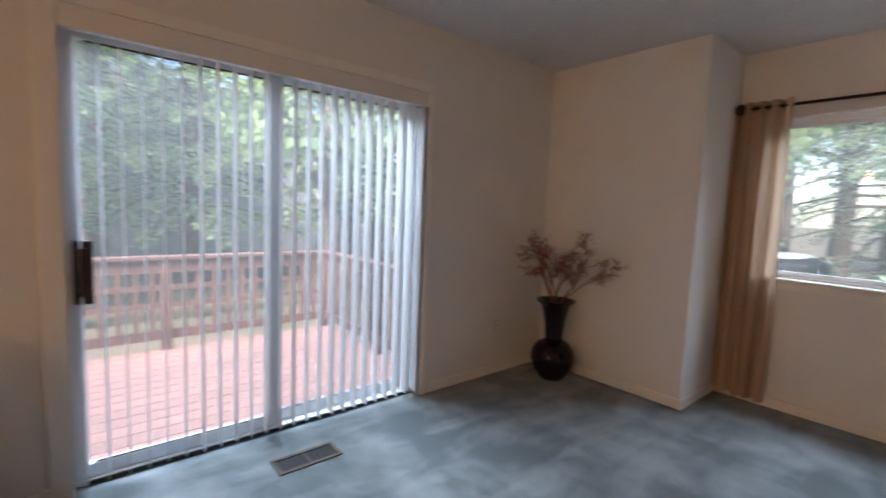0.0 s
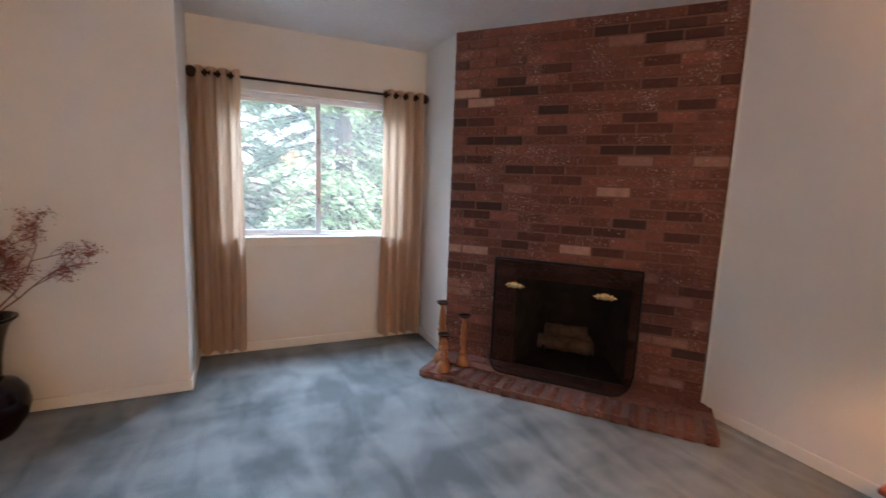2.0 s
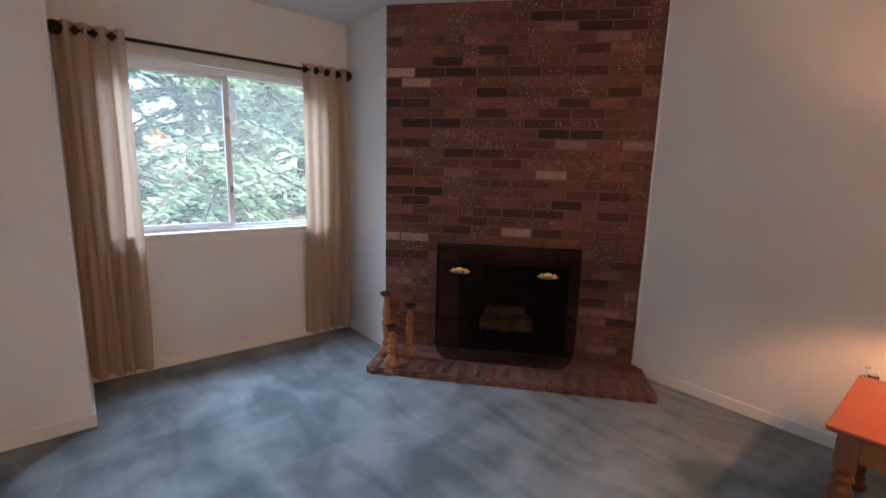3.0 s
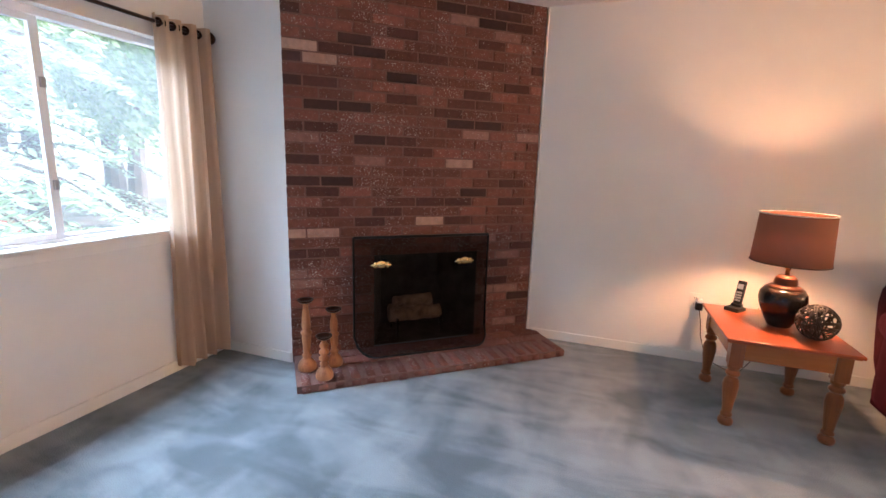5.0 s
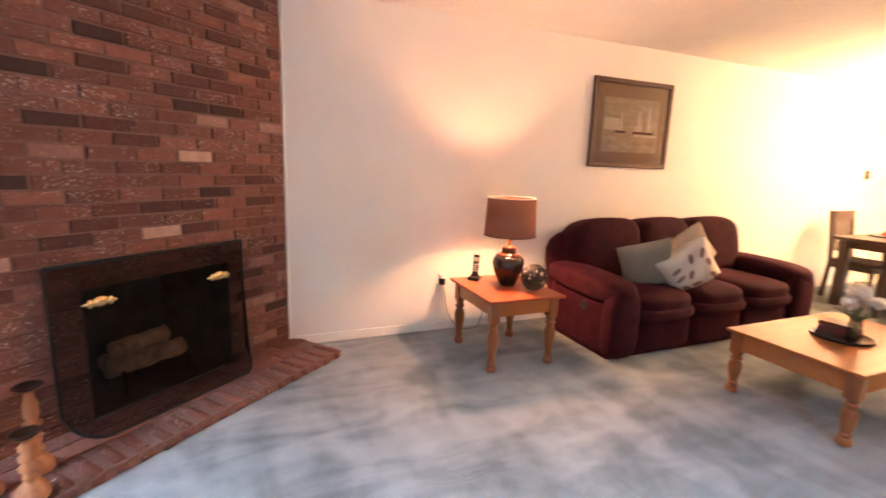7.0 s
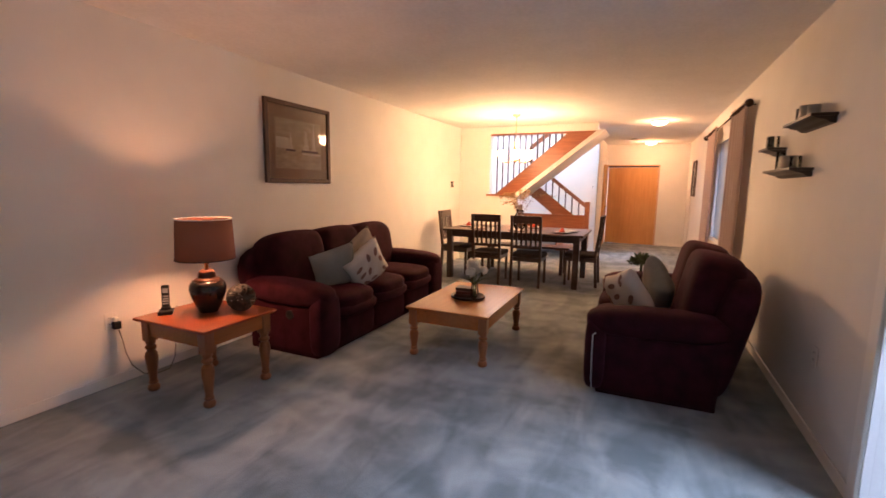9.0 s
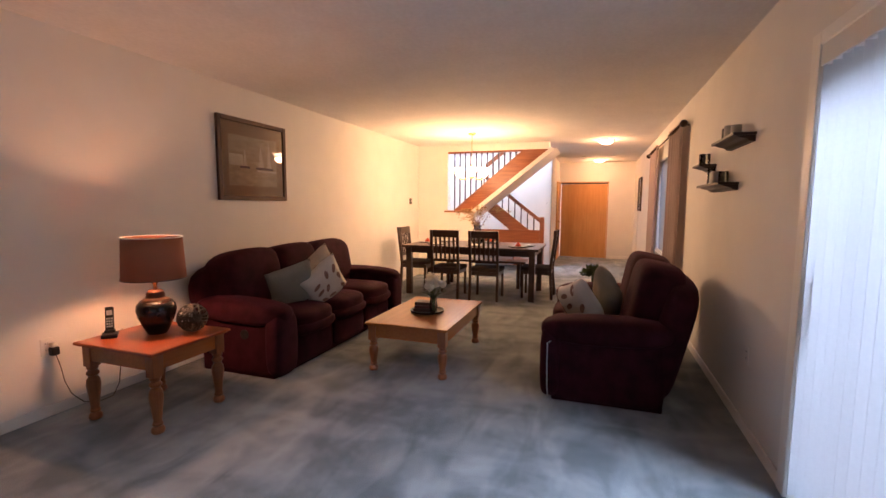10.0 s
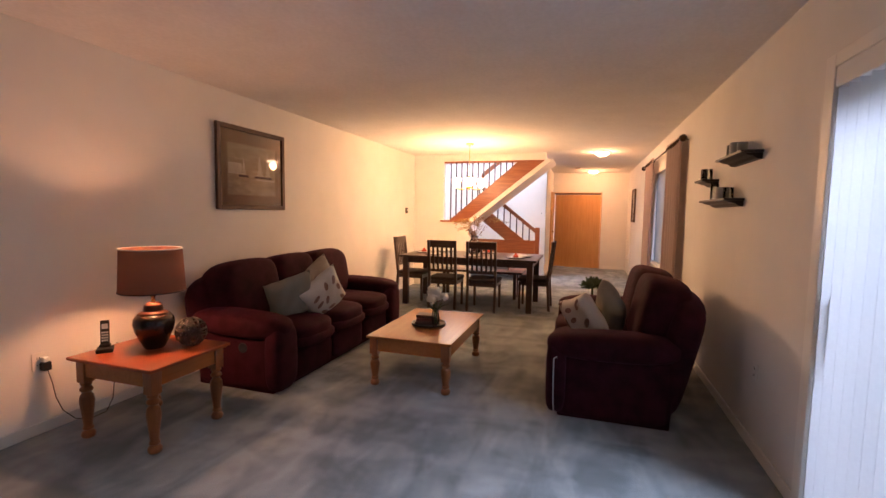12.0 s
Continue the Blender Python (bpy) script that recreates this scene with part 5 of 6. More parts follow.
for i, (x, y) in enumerate(((-3.85, -0.95), (-3.82, -0.30), (-4.45, -0.95), (-4.45, -0.2), (-4.15, -1.22), (-4.12, 0.42), (-3.85, 0.35))):
    pl = thing("place_plate", "white plate on a dark round charger on a dining table", "plate", "plates on the dining table", pose(x, y, TZ + 0.001))
    bm = bmesh.new()
    lathe(bm, ((0, 0), (0.13, 0), (0.16, 0.012), (0.155, 0.014), (0.12, 0.006), (0, 0.006)), 24)
    part("charger", bm, BRONZE, pl, smooth=True)
    bm = bmesh.new()
    lathe(bm, ((0, 0.007), (0.08, 0.007), (0.12, 0.022), (0.116, 0.024), (0.078, 0.012), (0, 0.012)), 24)
    part("plate", bm, PORCELAIN, pl, smooth=True)
    if i not in (3, 4, 6):
        continue
    nk = thing("napkin", "folded red napkin standing on a plate", "napkin", "napkins on the plates", pose(x, y, TZ + 0.0135, 0, 0, r.uniform(0, 90)))
    bm = bmesh.new()
    lathe(bm, ((0.04, 0), (0.045, 0.02), (0.02, 0.05), (0.0, 0.075)), 7)
    part("cloth", bm, RED, nk)
cv = thing("centre_vase", "clear glass vase with golden leafy branches on a dining table", "vase", m=pose(-4.2, -0.38, TZ + 0.001))
bm = bmesh.new()
lathe(bm, ((0, 0), (0.07, 0), (0.10, 0.05), (0.105, 0.12), (0.075, 0.21), (0.05, 0.26), (0.06, 0.3), (0.055, 0.3), (0.045, 0.26), (0.07, 0.2), (0.1, 0.12), (0.095, 0.05), (0, 0.01)), 24)
part("glass", bm, THIN_GLASS, cv, smooth=True)
cb = thing("golden_branches", "golden leafy branches arching out of a glass vase", "branches", m=pose(-4.2, -0.38, TZ + 0.02))
bm, lm = bmesh.new(), bmesh.new()
for k in range(9):
    a = r.uniform(0, 6.28)
    e = Vector((0.10 * math.cos(a), 0.30 * math.sin(a) + 0.06, 0.50 + r.uniform(-0.08, 0.1)))
    pts = [Vector((0, 0, 0.01)), Vector((e.x * 0.2, e.y * 0.2, 0.28)), Vector((e.x * 0.6, e.y * 0.6, e.z * 0.92)), e, e + Vector((e.x * 0.4, e.y * 0.5, -0.05))]
    tube(bm, pts, 0.003, 5)
    for p_, q_ in zip(pts[1:], pts[2:]):
        for _ in range(16):
            c = p_.lerp(q_, r.random()) + Vector((r.gauss(0, 0.02), r.gauss(0, 0.02), r.gauss(0, 0.02)))
            a2 = Vector((r.gauss(0, 1), r.gauss(0, 1), r.gauss(0, 1))).normalized() * 0.018
            b2 = a2.orthogonal().normalized() * 0.009
            lm.faces.new([lm.verts.new(c - a2), lm.verts.new(c + b2), lm.verts.new(c + a2), lm.verts.new(c - b2)])
part("stems", bm, TWIG, cb)
part("leaves", lm, GOLDLEAF, cb, kind="stuff")

# ---- chandelier and ceiling lights ----
chd = thing("chandelier", "lit brass chandelier with white glass shades above a dining table", "chandelier", m=pose(CH[0], CH[1], 0))
bm = bmesh.new()
lathe(bm, ((0.0, H), (0.065, H), (0.06, H - 0.02), (0.02, H - 0.035), (0.0, H - 0.036)), 18)
part("canopy", bm, BRASS, chd, smooth=True)
bm = bmesh.new()
tube(bm, ((0, 0, H - 0.03), (0, 0, 2.05)), 0.006, 8)
lathe(bm, ((0.0, 1.82), (0.02, 1.84), (0.035, 1.88), (0.02, 1.93), (0.03, 1.97), (0.012, 2.05), (0.0, 2.06)), 14)
part("column", bm, BRASS, chd, smooth=True)
for k in range(6):
    a = k * math.pi / 3 + 0.3
    ca, sa = math.cos(a), math.sin(a)
    bm = bmesh.new()
    tube(bm, [(0.02 * ca, 0.02 * sa, 1.88), (0.10 * ca, 0.10 * sa, 1.83), (0.19 * ca, 0.19 * sa, 1.83), (0.235 * ca, 0.235 * sa, 1.87)], 0.006, 8)
    arm_ = part("arm", bm, BRASS, chd, smooth=True)
    bm = bmesh.new()
    lathe(bm, ((0.02, 1.87), (0.045, 1.90), (0.062, 1.95), (0.068, 2.0), (0.063, 2.0), (0.056, 1.95), (0.04, 1.905), (0.0, 1.88)), 16, Matrix.Translation((0.235 * ca, 0.235 * sa, 0)))
    sh = part("shade", bm, CHAND, arm_, "lit frosted glass bell shade", smooth=True)
    sh.visible_shadow = False
for x, y in ((-5.68, 1.56), (-9.2, 1.47)):
    d = thing("ceiling_light", "lit round dome ceiling light", "ceiling light", "hall ceiling lights", pose(x, y, 0))
    bm = bmesh.new()
    lathe(bm, ((0.0, H - 0.075), (0.05, H - 0.072), (0.10, H - 0.05), (0.125, H - 0.022), (0.125, H - 0.018)), 24)
    g = part("diffuser", bm, DOMEG, d, smooth=True)
    g.visible_shadow = False
    bm = bmesh.new()
    lathe(bm, ((0.10, H - 0.017), (0.14, H - 0.017), (0.14, H - 0.001), (0.10, H - 0.001)), 24)
    part("rim", bm, BRASS, d)
sd = thing("smoke_detector", "white smoke detector on the hallway ceiling", "smoke detector", m=pose(-8.4, 1.1, 0))
bm = bmesh.new()
lathe(bm, ((0.0, H - 0.035), (0.05, H - 0.033), (0.065, H - 0.01), (0.065, H - 0.001), (0, H - 0.001)), 20)
part("body", bm, PLASTIC, sd, smooth=True)

# ---- wall controls ----
th = thing("thermostat", "dark wall thermostat on a cream wall", "thermostat", m=pose(-5.12, SOUTH, 1.48, 0, 0, 90))
part("body", boxes((0, 0.025, -0.04, 0.04, -0.055, 0.055)), surface("dark_brown_plastic", (0.06, 0.045, 0.03), None, 8, 0.4), th, bevel=0.004)
part("display", boxes((0.0255, 0.027, -0.022, 0.022, -0.005, 0.03)), SILVER, th)
sw = thing("light_switch", "white light switch on the stairwell wall", "light switch", m=pose(-7.65, 0.36, 1.47))
part("plate", boxes((0, 0.007, -0.035, 0.035, -0.057, 0.057)), PLASTIC, sw, bevel=0.002)
part("toggle", boxes((0.007, 0.016, -0.005, 0.005, -0.01, 0.012)), BLACK, sw)

# ---- stairs ----
st = thing("upper_stair_flight", "reddish wood stair flight rising behind a half wall", "stairs")
SY = (-0.849, 0.62)


def slope_z(y, z_at=1.30, y_at=-0.849, k=0.785):
    return z_at + (y - y_at) * k


def band(bm, x0, x1, y0, y1, lo, hi, k=0.785, y_at=-0.849, z_at=1.30):
    """A sloping board between two heights below and above the slope line."""
    vs8 = []
    for x in (x0, x1):
        for y in (y0, y1):
            z = z_at + (y - y_at) * k
            vs8 += [bm.verts.new((x, y, z + lo)), bm.verts.new((x, y, z + hi))]
    for f in ((0, 1, 3, 2), (4, 6, 7, 5), (0, 4, 5, 1), (2, 3, 7, 6), (1, 5, 7, 3), (0, 2, 6, 4)):
        bm.faces.new([vs8[k2] for k2 in f])
    return bm


bm = bmesh.new()
pa = [bm.verts.new((WEST - 0.045, y, z)) for y, z in ((-1.22, 1.306), (-0.86, 1.306), (0.585, 2.436), (0.12, 2.436))]
pb = [bm.verts.new((WEST + 0.012, v.co.y, v.co.z)) for v in pa]
bm.faces.new(pa), bm.faces.new(list(reversed(pb)))
for k in range(4):
    bm.faces.new((pa[k], pa[(k + 1) % 4], pb[(k + 1) % 4], pb[k]))
part("stringer", bm, STAIRWOOD, st, bevel=0.003)
bm = bmesh.new()
sa = [bm.verts.new((WEST - 0.95, y, z)) for y, z in ((-0.86, 1.206), (0.724, 2.45), (0.592, 2.45), (-0.86, 1.305))]
sb = [bm.verts.new((WEST + 0.006, v.co.y, v.co.z)) for v in sa]
bm.faces.new(sa), bm.faces.new(list(reversed(sb)))
for k in range(4):
    bm.faces.new((sa[k], sa[(k + 1) % 4], sb[(k + 1) % 4], sb[k]))
part("soffit", bm, WALL, st, "cream plaster soffit")
tb = bmesh.new()
for k in range(8):
    y = -0.80 + 0.235 * k
    box(tb, WEST - 0.95, WEST - 0.05, y, y + 0.25, slope_z(y) + 0.16, slope_z(y) + 0.19)
part("treads", tb, STAIRWOOD, st)
part("far_rail", band(bmesh.new(), WEST - 0.95, WEST - 0.90, -0.80, 0.6, 0.84, 0.94), STAIRWOOD, st)
for k in range(11):
    y = -0.77 + 0.12 * k
    part("far_baluster", boxes((WEST - 0.94, WEST - 0.915, y, y + 0.025, slope_z(y) + 0.17, slope_z(y) + 0.85)), ESPRESSO, st)
rl = thing("stair_railing", "dark wooden balusters above a half wall beside the stairs", "railing")
part("cap", boxes((WEST - 0.13, WEST + 0.035, -1.40, -0.83, 1.272, 1.305)), STAIRWOOD, rl, bevel=0.004)
part("header_rail", boxes((WEST - 0.05, WEST + 0.004, OY0 + 0.001, 0.5, 2.405, 2.439)), STAIRWOOD, rl, bevel=0.003)
for k in range(15):
    y = -1.215 + 0.108 * k
    zb = max(1.306, 1.306 + (y + 1.22) * 0.8433)
    if zb < 2.36:
        part("baluster", boxes((WEST - 0.035, WEST - 0.012, y, y + 0.023, zb, 2.404)), ESPRESSO, rl, bevel=0.002)
lf = thing("lower_stair_flight", "reddish wood lower stair flight with handrail and newel", "stairs")
LX = -6.62
kw = dict(k=-0.785, y_at=0.34, z_at=1.02)
part("handrail", band(bmesh.new(), LX - 0.03, LX + 0.03, -0.95, 0.335, 0.03, 0.12, **kw), STAIRWOOD, lf, bevel=0.004)
part("stringer", band(bmesh.new(), LX - 0.03, LX + 0.03, -0.95, 0.335, -0.62, -0.30, **kw), STAIRWOOD, lf)
part("newel", boxes((LX - 0.045, LX + 0.045, 0.335, 0.425, 0, 1.17)), STAIRWOOD, lf, bevel=0.005)
part("side_panel", boxes((LX + 0.031, LX + 0.055, -1.05, 0.335, 0.42, 0.90)), STAIRWOOD, lf, bevel=0.004)
for k in range(9):
    y = 0.20 - 0.135 * k
    z = 1.02 + (y - 0.34) * -0.785
    part("baluster", boxes((LX - 0.012, LX + 0.012, y, y + 0.024, z - 0.34, z + 0.04)), ESPRESSO, lf)
tb = bmesh.new()
for k in range(6):
    y = 0.05 - 0.25 * k
    box(tb, -7.64, LX - 0.035, y - 0.27, y, 0.17 * (k + 1) - 0.03, 0.17 * (k + 1))
    box(tb, -7.64, LX - 0.035, y - 0.02, y, 0.17 * k, 0.17 * (k + 1) - 0.031)
part("treads", tb, STAIRWOOD, lf)

# ---- closet and hall doors ----
cd = tagged(new("door_1"), "honey birch sliding closet doors at the end of the hallway, closed", "door", kind="structure")
part("door_panel", boxes((HALL_END - 0.085, HALL_END - 0.05, 0.51, 1.37, 0.01, 1.99)), DOORWOOD, cd, bevel=0.002)
part("door_panel", boxes((HALL_END - 0.045, HALL_END - 0.012, 0.83, 1.70, 0.01, 1.99)), DOORWOOD, cd, bevel=0.002)
part("track", boxes((HALL_END - 0.09, HALL_END - 0.005, 0.492, 1.703, 1.995, 2.028)), BRONZE, cd)
hd = tagged(new("door_2"), "honey birch hallway door standing ajar", "door", kind="structure")
part("door_leaf", boxes((-9.80, -9.02, 0.452, 0.49, 0.01, 2.03)), DOORWOOD, hd, bevel=0.002)
bm = bmesh.new()
soft(bm, (-9.12, 0.53, 1.0), (0.05, 0.05, 0.05), 2, 5)
part("door_knob", bm, BRASS, hd)
structure("trim_closet", boxes((HALL_END, HALL_END + 0.012, 0.455, 0.49, 0.0, 2.06), (HALL_END, HALL_END + 0.012, 1.705, 1.725, 0.0, 2.06), (HALL_END, HALL_END + 0.012, 0.49, 1.705, 2.03, 2.05)), DOORWOOD)
hd2 = tagged(new("door_3"), "white hallway door in a cream casing, closed", "door", kind="structure")
part("door_leaf", boxes((-9.7, -8.9, NORTH - 0.012, NORTH - 0.003, 0.01, 2.03)), TRIM, hd2, bevel=0.002)
part("casing", boxes((-9.77, -9.702, NORTH - 0.018, NORTH - 0.001, 0, 2.1), (-8.898, -8.83, NORTH - 0.018, NORTH - 0.001, 0, 2.1), (-9.702, -8.898, NORTH - 0.018, NORTH - 0.001, 2.032, 2.1)), TRIM, hd2, bevel=0.003)
pt = thing("potted_plant", "small green leafy plant in black pot behind a loveseat", "plant", m=pose(-2.5, 1.43, -0.0))
bm = bmesh.new()
lathe(bm, ((0, 0), (0.10, 0), (0.13, 0.46), (0.145, 0.50), (0.125, 0.50), (0.11, 0.46), (0, 0.46)), 20)
part("pot", bm, BLACKPOT, pt, smooth=True)
bm = bmesh.new()
r = random.Random(3)
for k in range(160):
    a, el = r.uniform(0, 6.28), r.uniform(0.1, 1.5)
    n = Vector((math.cos(a) * math.cos(el), math.sin(a) * math.cos(el), math.sin(el)))
    c = Vector((0, 0, 0.61)) + n * r.uniform(0.03, 0.12)
    u = n.orthogonal().normalized() * 0.022
    bm.faces.new([bm.verts.new(c - u), bm.verts.new(c + n * 0.05), bm.verts.new(c + u), bm.verts.new(c - n * 0.01)])
tube(bm, ((0, 0, 0.46), (0, 0, 0.66)), 0.012, 6)
part("leaves", bm, STEM, pt)

# ---- outdoors ----
GZ = -0.75
bm = bmesh.new()
v = [bm.verts.new(c) for c in ((-150, -150, GZ), (200, -150, GZ), (200, 200, GZ), (-150, 200, GZ))]
bm.faces.new(v)
structure("ground", bm, GRASS)
structure("road", boxes((9.5, 14.5, -60, 40, GZ - 0.02, GZ + 0.02)), ASPHALT)
deck = tagged(new("deck"), "weathered reddish wooden deck boards outside a patio door", kind="structure")
DKX1, DKY1, DKZ = 2.75, 4.95, -0.13
part("joists", boxes(*[(x, x + 0.05, NORTH + T, DKY1 - 0.02, DKZ - 0.2, DKZ - 0.027) for x in (-1.9, -1.0, 0.0, 1.0, 2.0, 2.65)]), RAILPAINT, deck)
part("skirt", boxes((DKX1 - 0.03, DKX1, NORTH + T, DKY1, GZ, DKZ - 0.027), (-2.0, DKX1 - 0.03, DKY1 - 0.03, DKY1, GZ, DKZ - 0.027)), RAILPAINT, deck)
dr = thing("deck_railing", "red-brown wooden deck railing with balusters", "railing")
part("cap_rail", boxes((-2.0, DKX1, DKY1 - 0.13, DKY1 + 0.01, 0.755, 0.79), (DKX1 - 0.13, DKX1 + 0.01, NORTH + T + 0.01, DKY1 - 0.13, 0.755, 0.79)), RAILPAINT, dr, bevel=0.005)
part("upper_rail", boxes((-2.0, DKX1 - 0.05, DKY1 - 0.08, DKY1 - 0.04, 0.665, 0.754), (DKX1 - 0.08, DKX1 - 0.04, NORTH + T + 0.01, DKY1 - 0.09, 0.665, 0.754)), RAILPAINT, dr)
part("lower_rail", boxes((-2.0, DKX1 - 0.05, DKY1 - 0.08, DKY1 - 0.04, -0.03, 0.06), (DKX1 - 0.08, DKX1 - 0.04, NORTH + T + 0.01, DKY1 - 0.09, -0.03, 0.06)), RAILPAINT, dr)
for x, y in ((DKX1 - 0.11, DKY1 - 0.11), (1.0, DKY1 - 0.11), (-0.7, DKY1 - 0.11), (DKX1 - 0.11, 3.6), (DKX1 - 0.11, 2.56)):
    part("post", boxes((x, x + 0.09, y, y + 0.09, DKZ, 0.754)), RAILPAINT, dr, bevel=0.004)
bal = boxes((-0.017, 0.017, -0.017, 0.017, 0.061, 0.664))
bal_mesh = bpy.data.meshes.new("baluster")
bal.to_mesh(bal_mesh)
bal.free()
bal_mesh.materials.append(RAILPAINT)
for i in range(34):
    for on, pos in ((True, (-1.9 + 0.135 * i, DKY1 - 0.06, 0)), (i < 16, (DKX1 - 0.06, 2.72 + 0.135 * i, 0))):
        if on and pos[0] < DKX1 - 0.05 and pos[1] < DKY1 - 0.05:
            b = new("baluster", bal_mesh)
            b.parent = dr
            b.location = pos


def leaf_quad(bm, c, n, s, asp=0.5):
    u = n.orthogonal().normalized() * s
    w = n.cross(u).normalized() * s * asp
    bm.faces.new([bm.verts.new(c - u), bm.verts.new(c + w), bm.verts.new(c + u), bm.verts.new(c - w)])


def conifer(x, y, h, r0, seed, dens=1.0, base=0.8):
    t = thing("conifer_tree", "tall dark green conifer with drooping boughs outside the window", "tree", "conifers outside", pose(x, y, GZ))
    r = random.Random(seed)
    bm, lm = bmesh.new(), bmesh.new()
    tube(bm, [(0.05 * math.sin(k), 0.05 * math.cos(2 * k), h * k / 6) for k in range(7)], 0.035 * h ** 0.75 + 0.05, 9, 0.15)
    z = base
    while z < h * 0.97:
        f = 1 - z / h
        for _ in range(5):
            a = r.uniform(0, 6.28)
            ln = r0 * (f ** 0.8) * r.uniform(0.65, 1.1) + 0.15
            d = Vector((math.cos(a), math.sin(a), 0))
            pts = [Vector((0, 0, z)) + d * ln * q2 + Vector((0, 0, 0.15 * ln * q2 - 0.42 * ln * q2 * q2)) for q2 in (0, 0.35, 0.7, 1)]
            tube(bm, pts, 0.022 + 0.01 * ln, 4, 0.25)
            for _ in range(int(44 * ln * dens) + 8):
                q2 = r.random() ** 0.6
                p0 = Vector((0, 0, z)) + d * ln * q2 + Vector((0, 0, 0.15 * ln * q2 - 0.42 * ln * q2 * q2))
                side = Vector((-d.y, d.x, 0)) * r.gauss(0, 0.17 * ln * (1.15 - q2))
                c = p0 + side + Vector((0, 0, r.gauss(-0.05, 0.05)))
                n = Vector((r.gauss(0, 0.5), r.gauss(0, 0.5), 1)).normalized()
                leaf_quad(lm, c, n, r.uniform(0.035, 0.10), 0.4)
        z += 0.16 + 0.02 * h * 0.5
    part("trunk", bm, BARK, t)
    part("crown", lm, NEEDLE, t, kind="stuff")


def broadleaf(x, y, h, cr, seed, n=2600, low=0.35, size=0.1):
    t = thing("broadleaf_tree", "leafy green tree with an uneven crown outside", "tree", "leafy trees outside", pose(x, y, GZ))
    r = random.Random(seed)
    bm, lm = bmesh.new(), bmesh.new()
    tube(bm, [(0.06 * math.sin(k * 1.3 + seed), 0.06 * math.cos(k + seed), h * 0.6 * k / 5) for k in range(6)], 0.03 * h, 9, 0.5)
    lobes = []
    for k in range(13):
        a, e = r.uniform(0, 6.28), r.uniform(-0.3, 1.4)
        c = Vector((cr * 0.7 * math.cos(a) * math.cos(e), cr * 0.7 * math.sin(a) * math.cos(e), h * (low + 0.3) + cr * 0.9 * math.sin(e)))
        lobes.append((c, cr * r.uniform(0.28, 0.5)))
        tube(bm, ((0, 0, h * r.uniform(0.3, 0.55)), c * 0.6 + Vector((0, 0, c.z * 0.35)), c), 0.012 * h, 5, 0.3)
    for c, rr in lobes:
        for _ in range(n // 13):
            d = Vector((r.gauss(0, 1), r.gauss(0, 1), r.gauss(0, 1))).normalized()
            p = c + d * rr * r.uniform(0.45, 1.1)
            leaf_quad(lm, p, (d + Vector((r.gauss(0, 0.5), r.gauss(0, 0.5), 0.5))).normalized(), r.uniform(0.6, 1.2) * size, 0.55)
    part("trunk", bm, BARK, t)
    part("crown", lm, FOLIAGE, t, kind="stuff")


for x, y, h, r0_t, s in ((-0.6, 10.5, 9.5, 2.6, 1), (2.6, 12.0, 11, 2.8, 2), (5.5, 9.8, 9, 2.4, 3), (-4.0, 13, 11, 3.0, 4), (0.9, 15.5, 13, 3.2, 5), (9.0, 14, 12, 3.0, 6)):
    conifer(x, y, h, r0_t, s, 2.4, 1.9)
for x, y, h, c, s in ((4.0, 7.6, 5.5, 1.7, 21), (-2.4, 9.0, 7, 2.2, 22), (7.5, 11.5, 8, 2.6, 23), (1.0, 20, 14, 4.5, 24), (-8, 17, 13, 4.5, 25), (9, 22, 14, 5, 26)):
    broadleaf(x, y, h, c, s, 4200, size=0.10)
for x, y, h, r0_t, s in ((9.0, -1.0, 8.5, 2.9, 11), (11.5, 7.2, 6.5, 2.2, 15), (16.5, 1.2, 12, 3.4, 12), (17.0, -6.5, 13, 3.6, 13), (18.0, 8.5, 12, 3.4, 14)):
    conifer(x, y, h, r0_t, s, 2.6 if x < 11 else 1.2, 0.9)
for x, y, h, c, s in ((15.5, 3.4, 10, 3.2, 51), (18.5, 6.0, 12, 4.0, 52), (10.8, -7.2, 7.5, 2.6, 53), (14.5, -12.5, 10, 4.0, 54), (11.0, 4.2, 8, 2.6, 31), (22, 3.0, 13, 5, 32), (20, -2.5, 12, 4.5, 33), (21, 14, 14, 5, 34), (22, -12, 14, 5, 35), (14, 10, 10, 3.2, 36), (15.5, -5.0, 9, 3.4, 37), (17, -9.5, 11, 4.2, 38), (13.5, -8.5, 8, 3.0, 39), (24, -6, 14, 5.5, 40), (13, -2.6, 7.5, 2.4, 41), (19, -14, 12, 5, 42), (26, 8, 15, 6, 43)):
    broadleaf(x, y, h, c, s, 12000, 0.2, 0.085)

house = thing("neighbour_house", "grey clapboard neighbouring house behind the trees", "house", m=pose(4.6, 17.5, GZ))
part("wall", boxes((-3.5, 3.5, 0, 5, 0, 4.6)), SIDING, house)
for i in range(26):
    part("clapboard", boxes((-3.52, 3.52, -0.035, -0.004, 0.15 + 0.17 * i, 0.30 + 0.17 * i)), SIDING, house)
rb = bmesh.new()
vv = [rb.verts.new(c) for c in ((-3.9, -0.5, 4.5), (3.9, -0.5, 4.5), (3.9, 5.5, 4.5), (-3.9, 5.5, 4.5), (-3.9, 2.5, 6.6), (3.9, 2.5, 6.6))]
for f in ((0, 1, 5, 4), (2, 3, 4, 5), (0, 4, 3), (1, 2, 5), (3, 2, 1, 0)):
    rb.faces.new([vv[k] for k in f])
part("roof", rb, ROOFING, house)
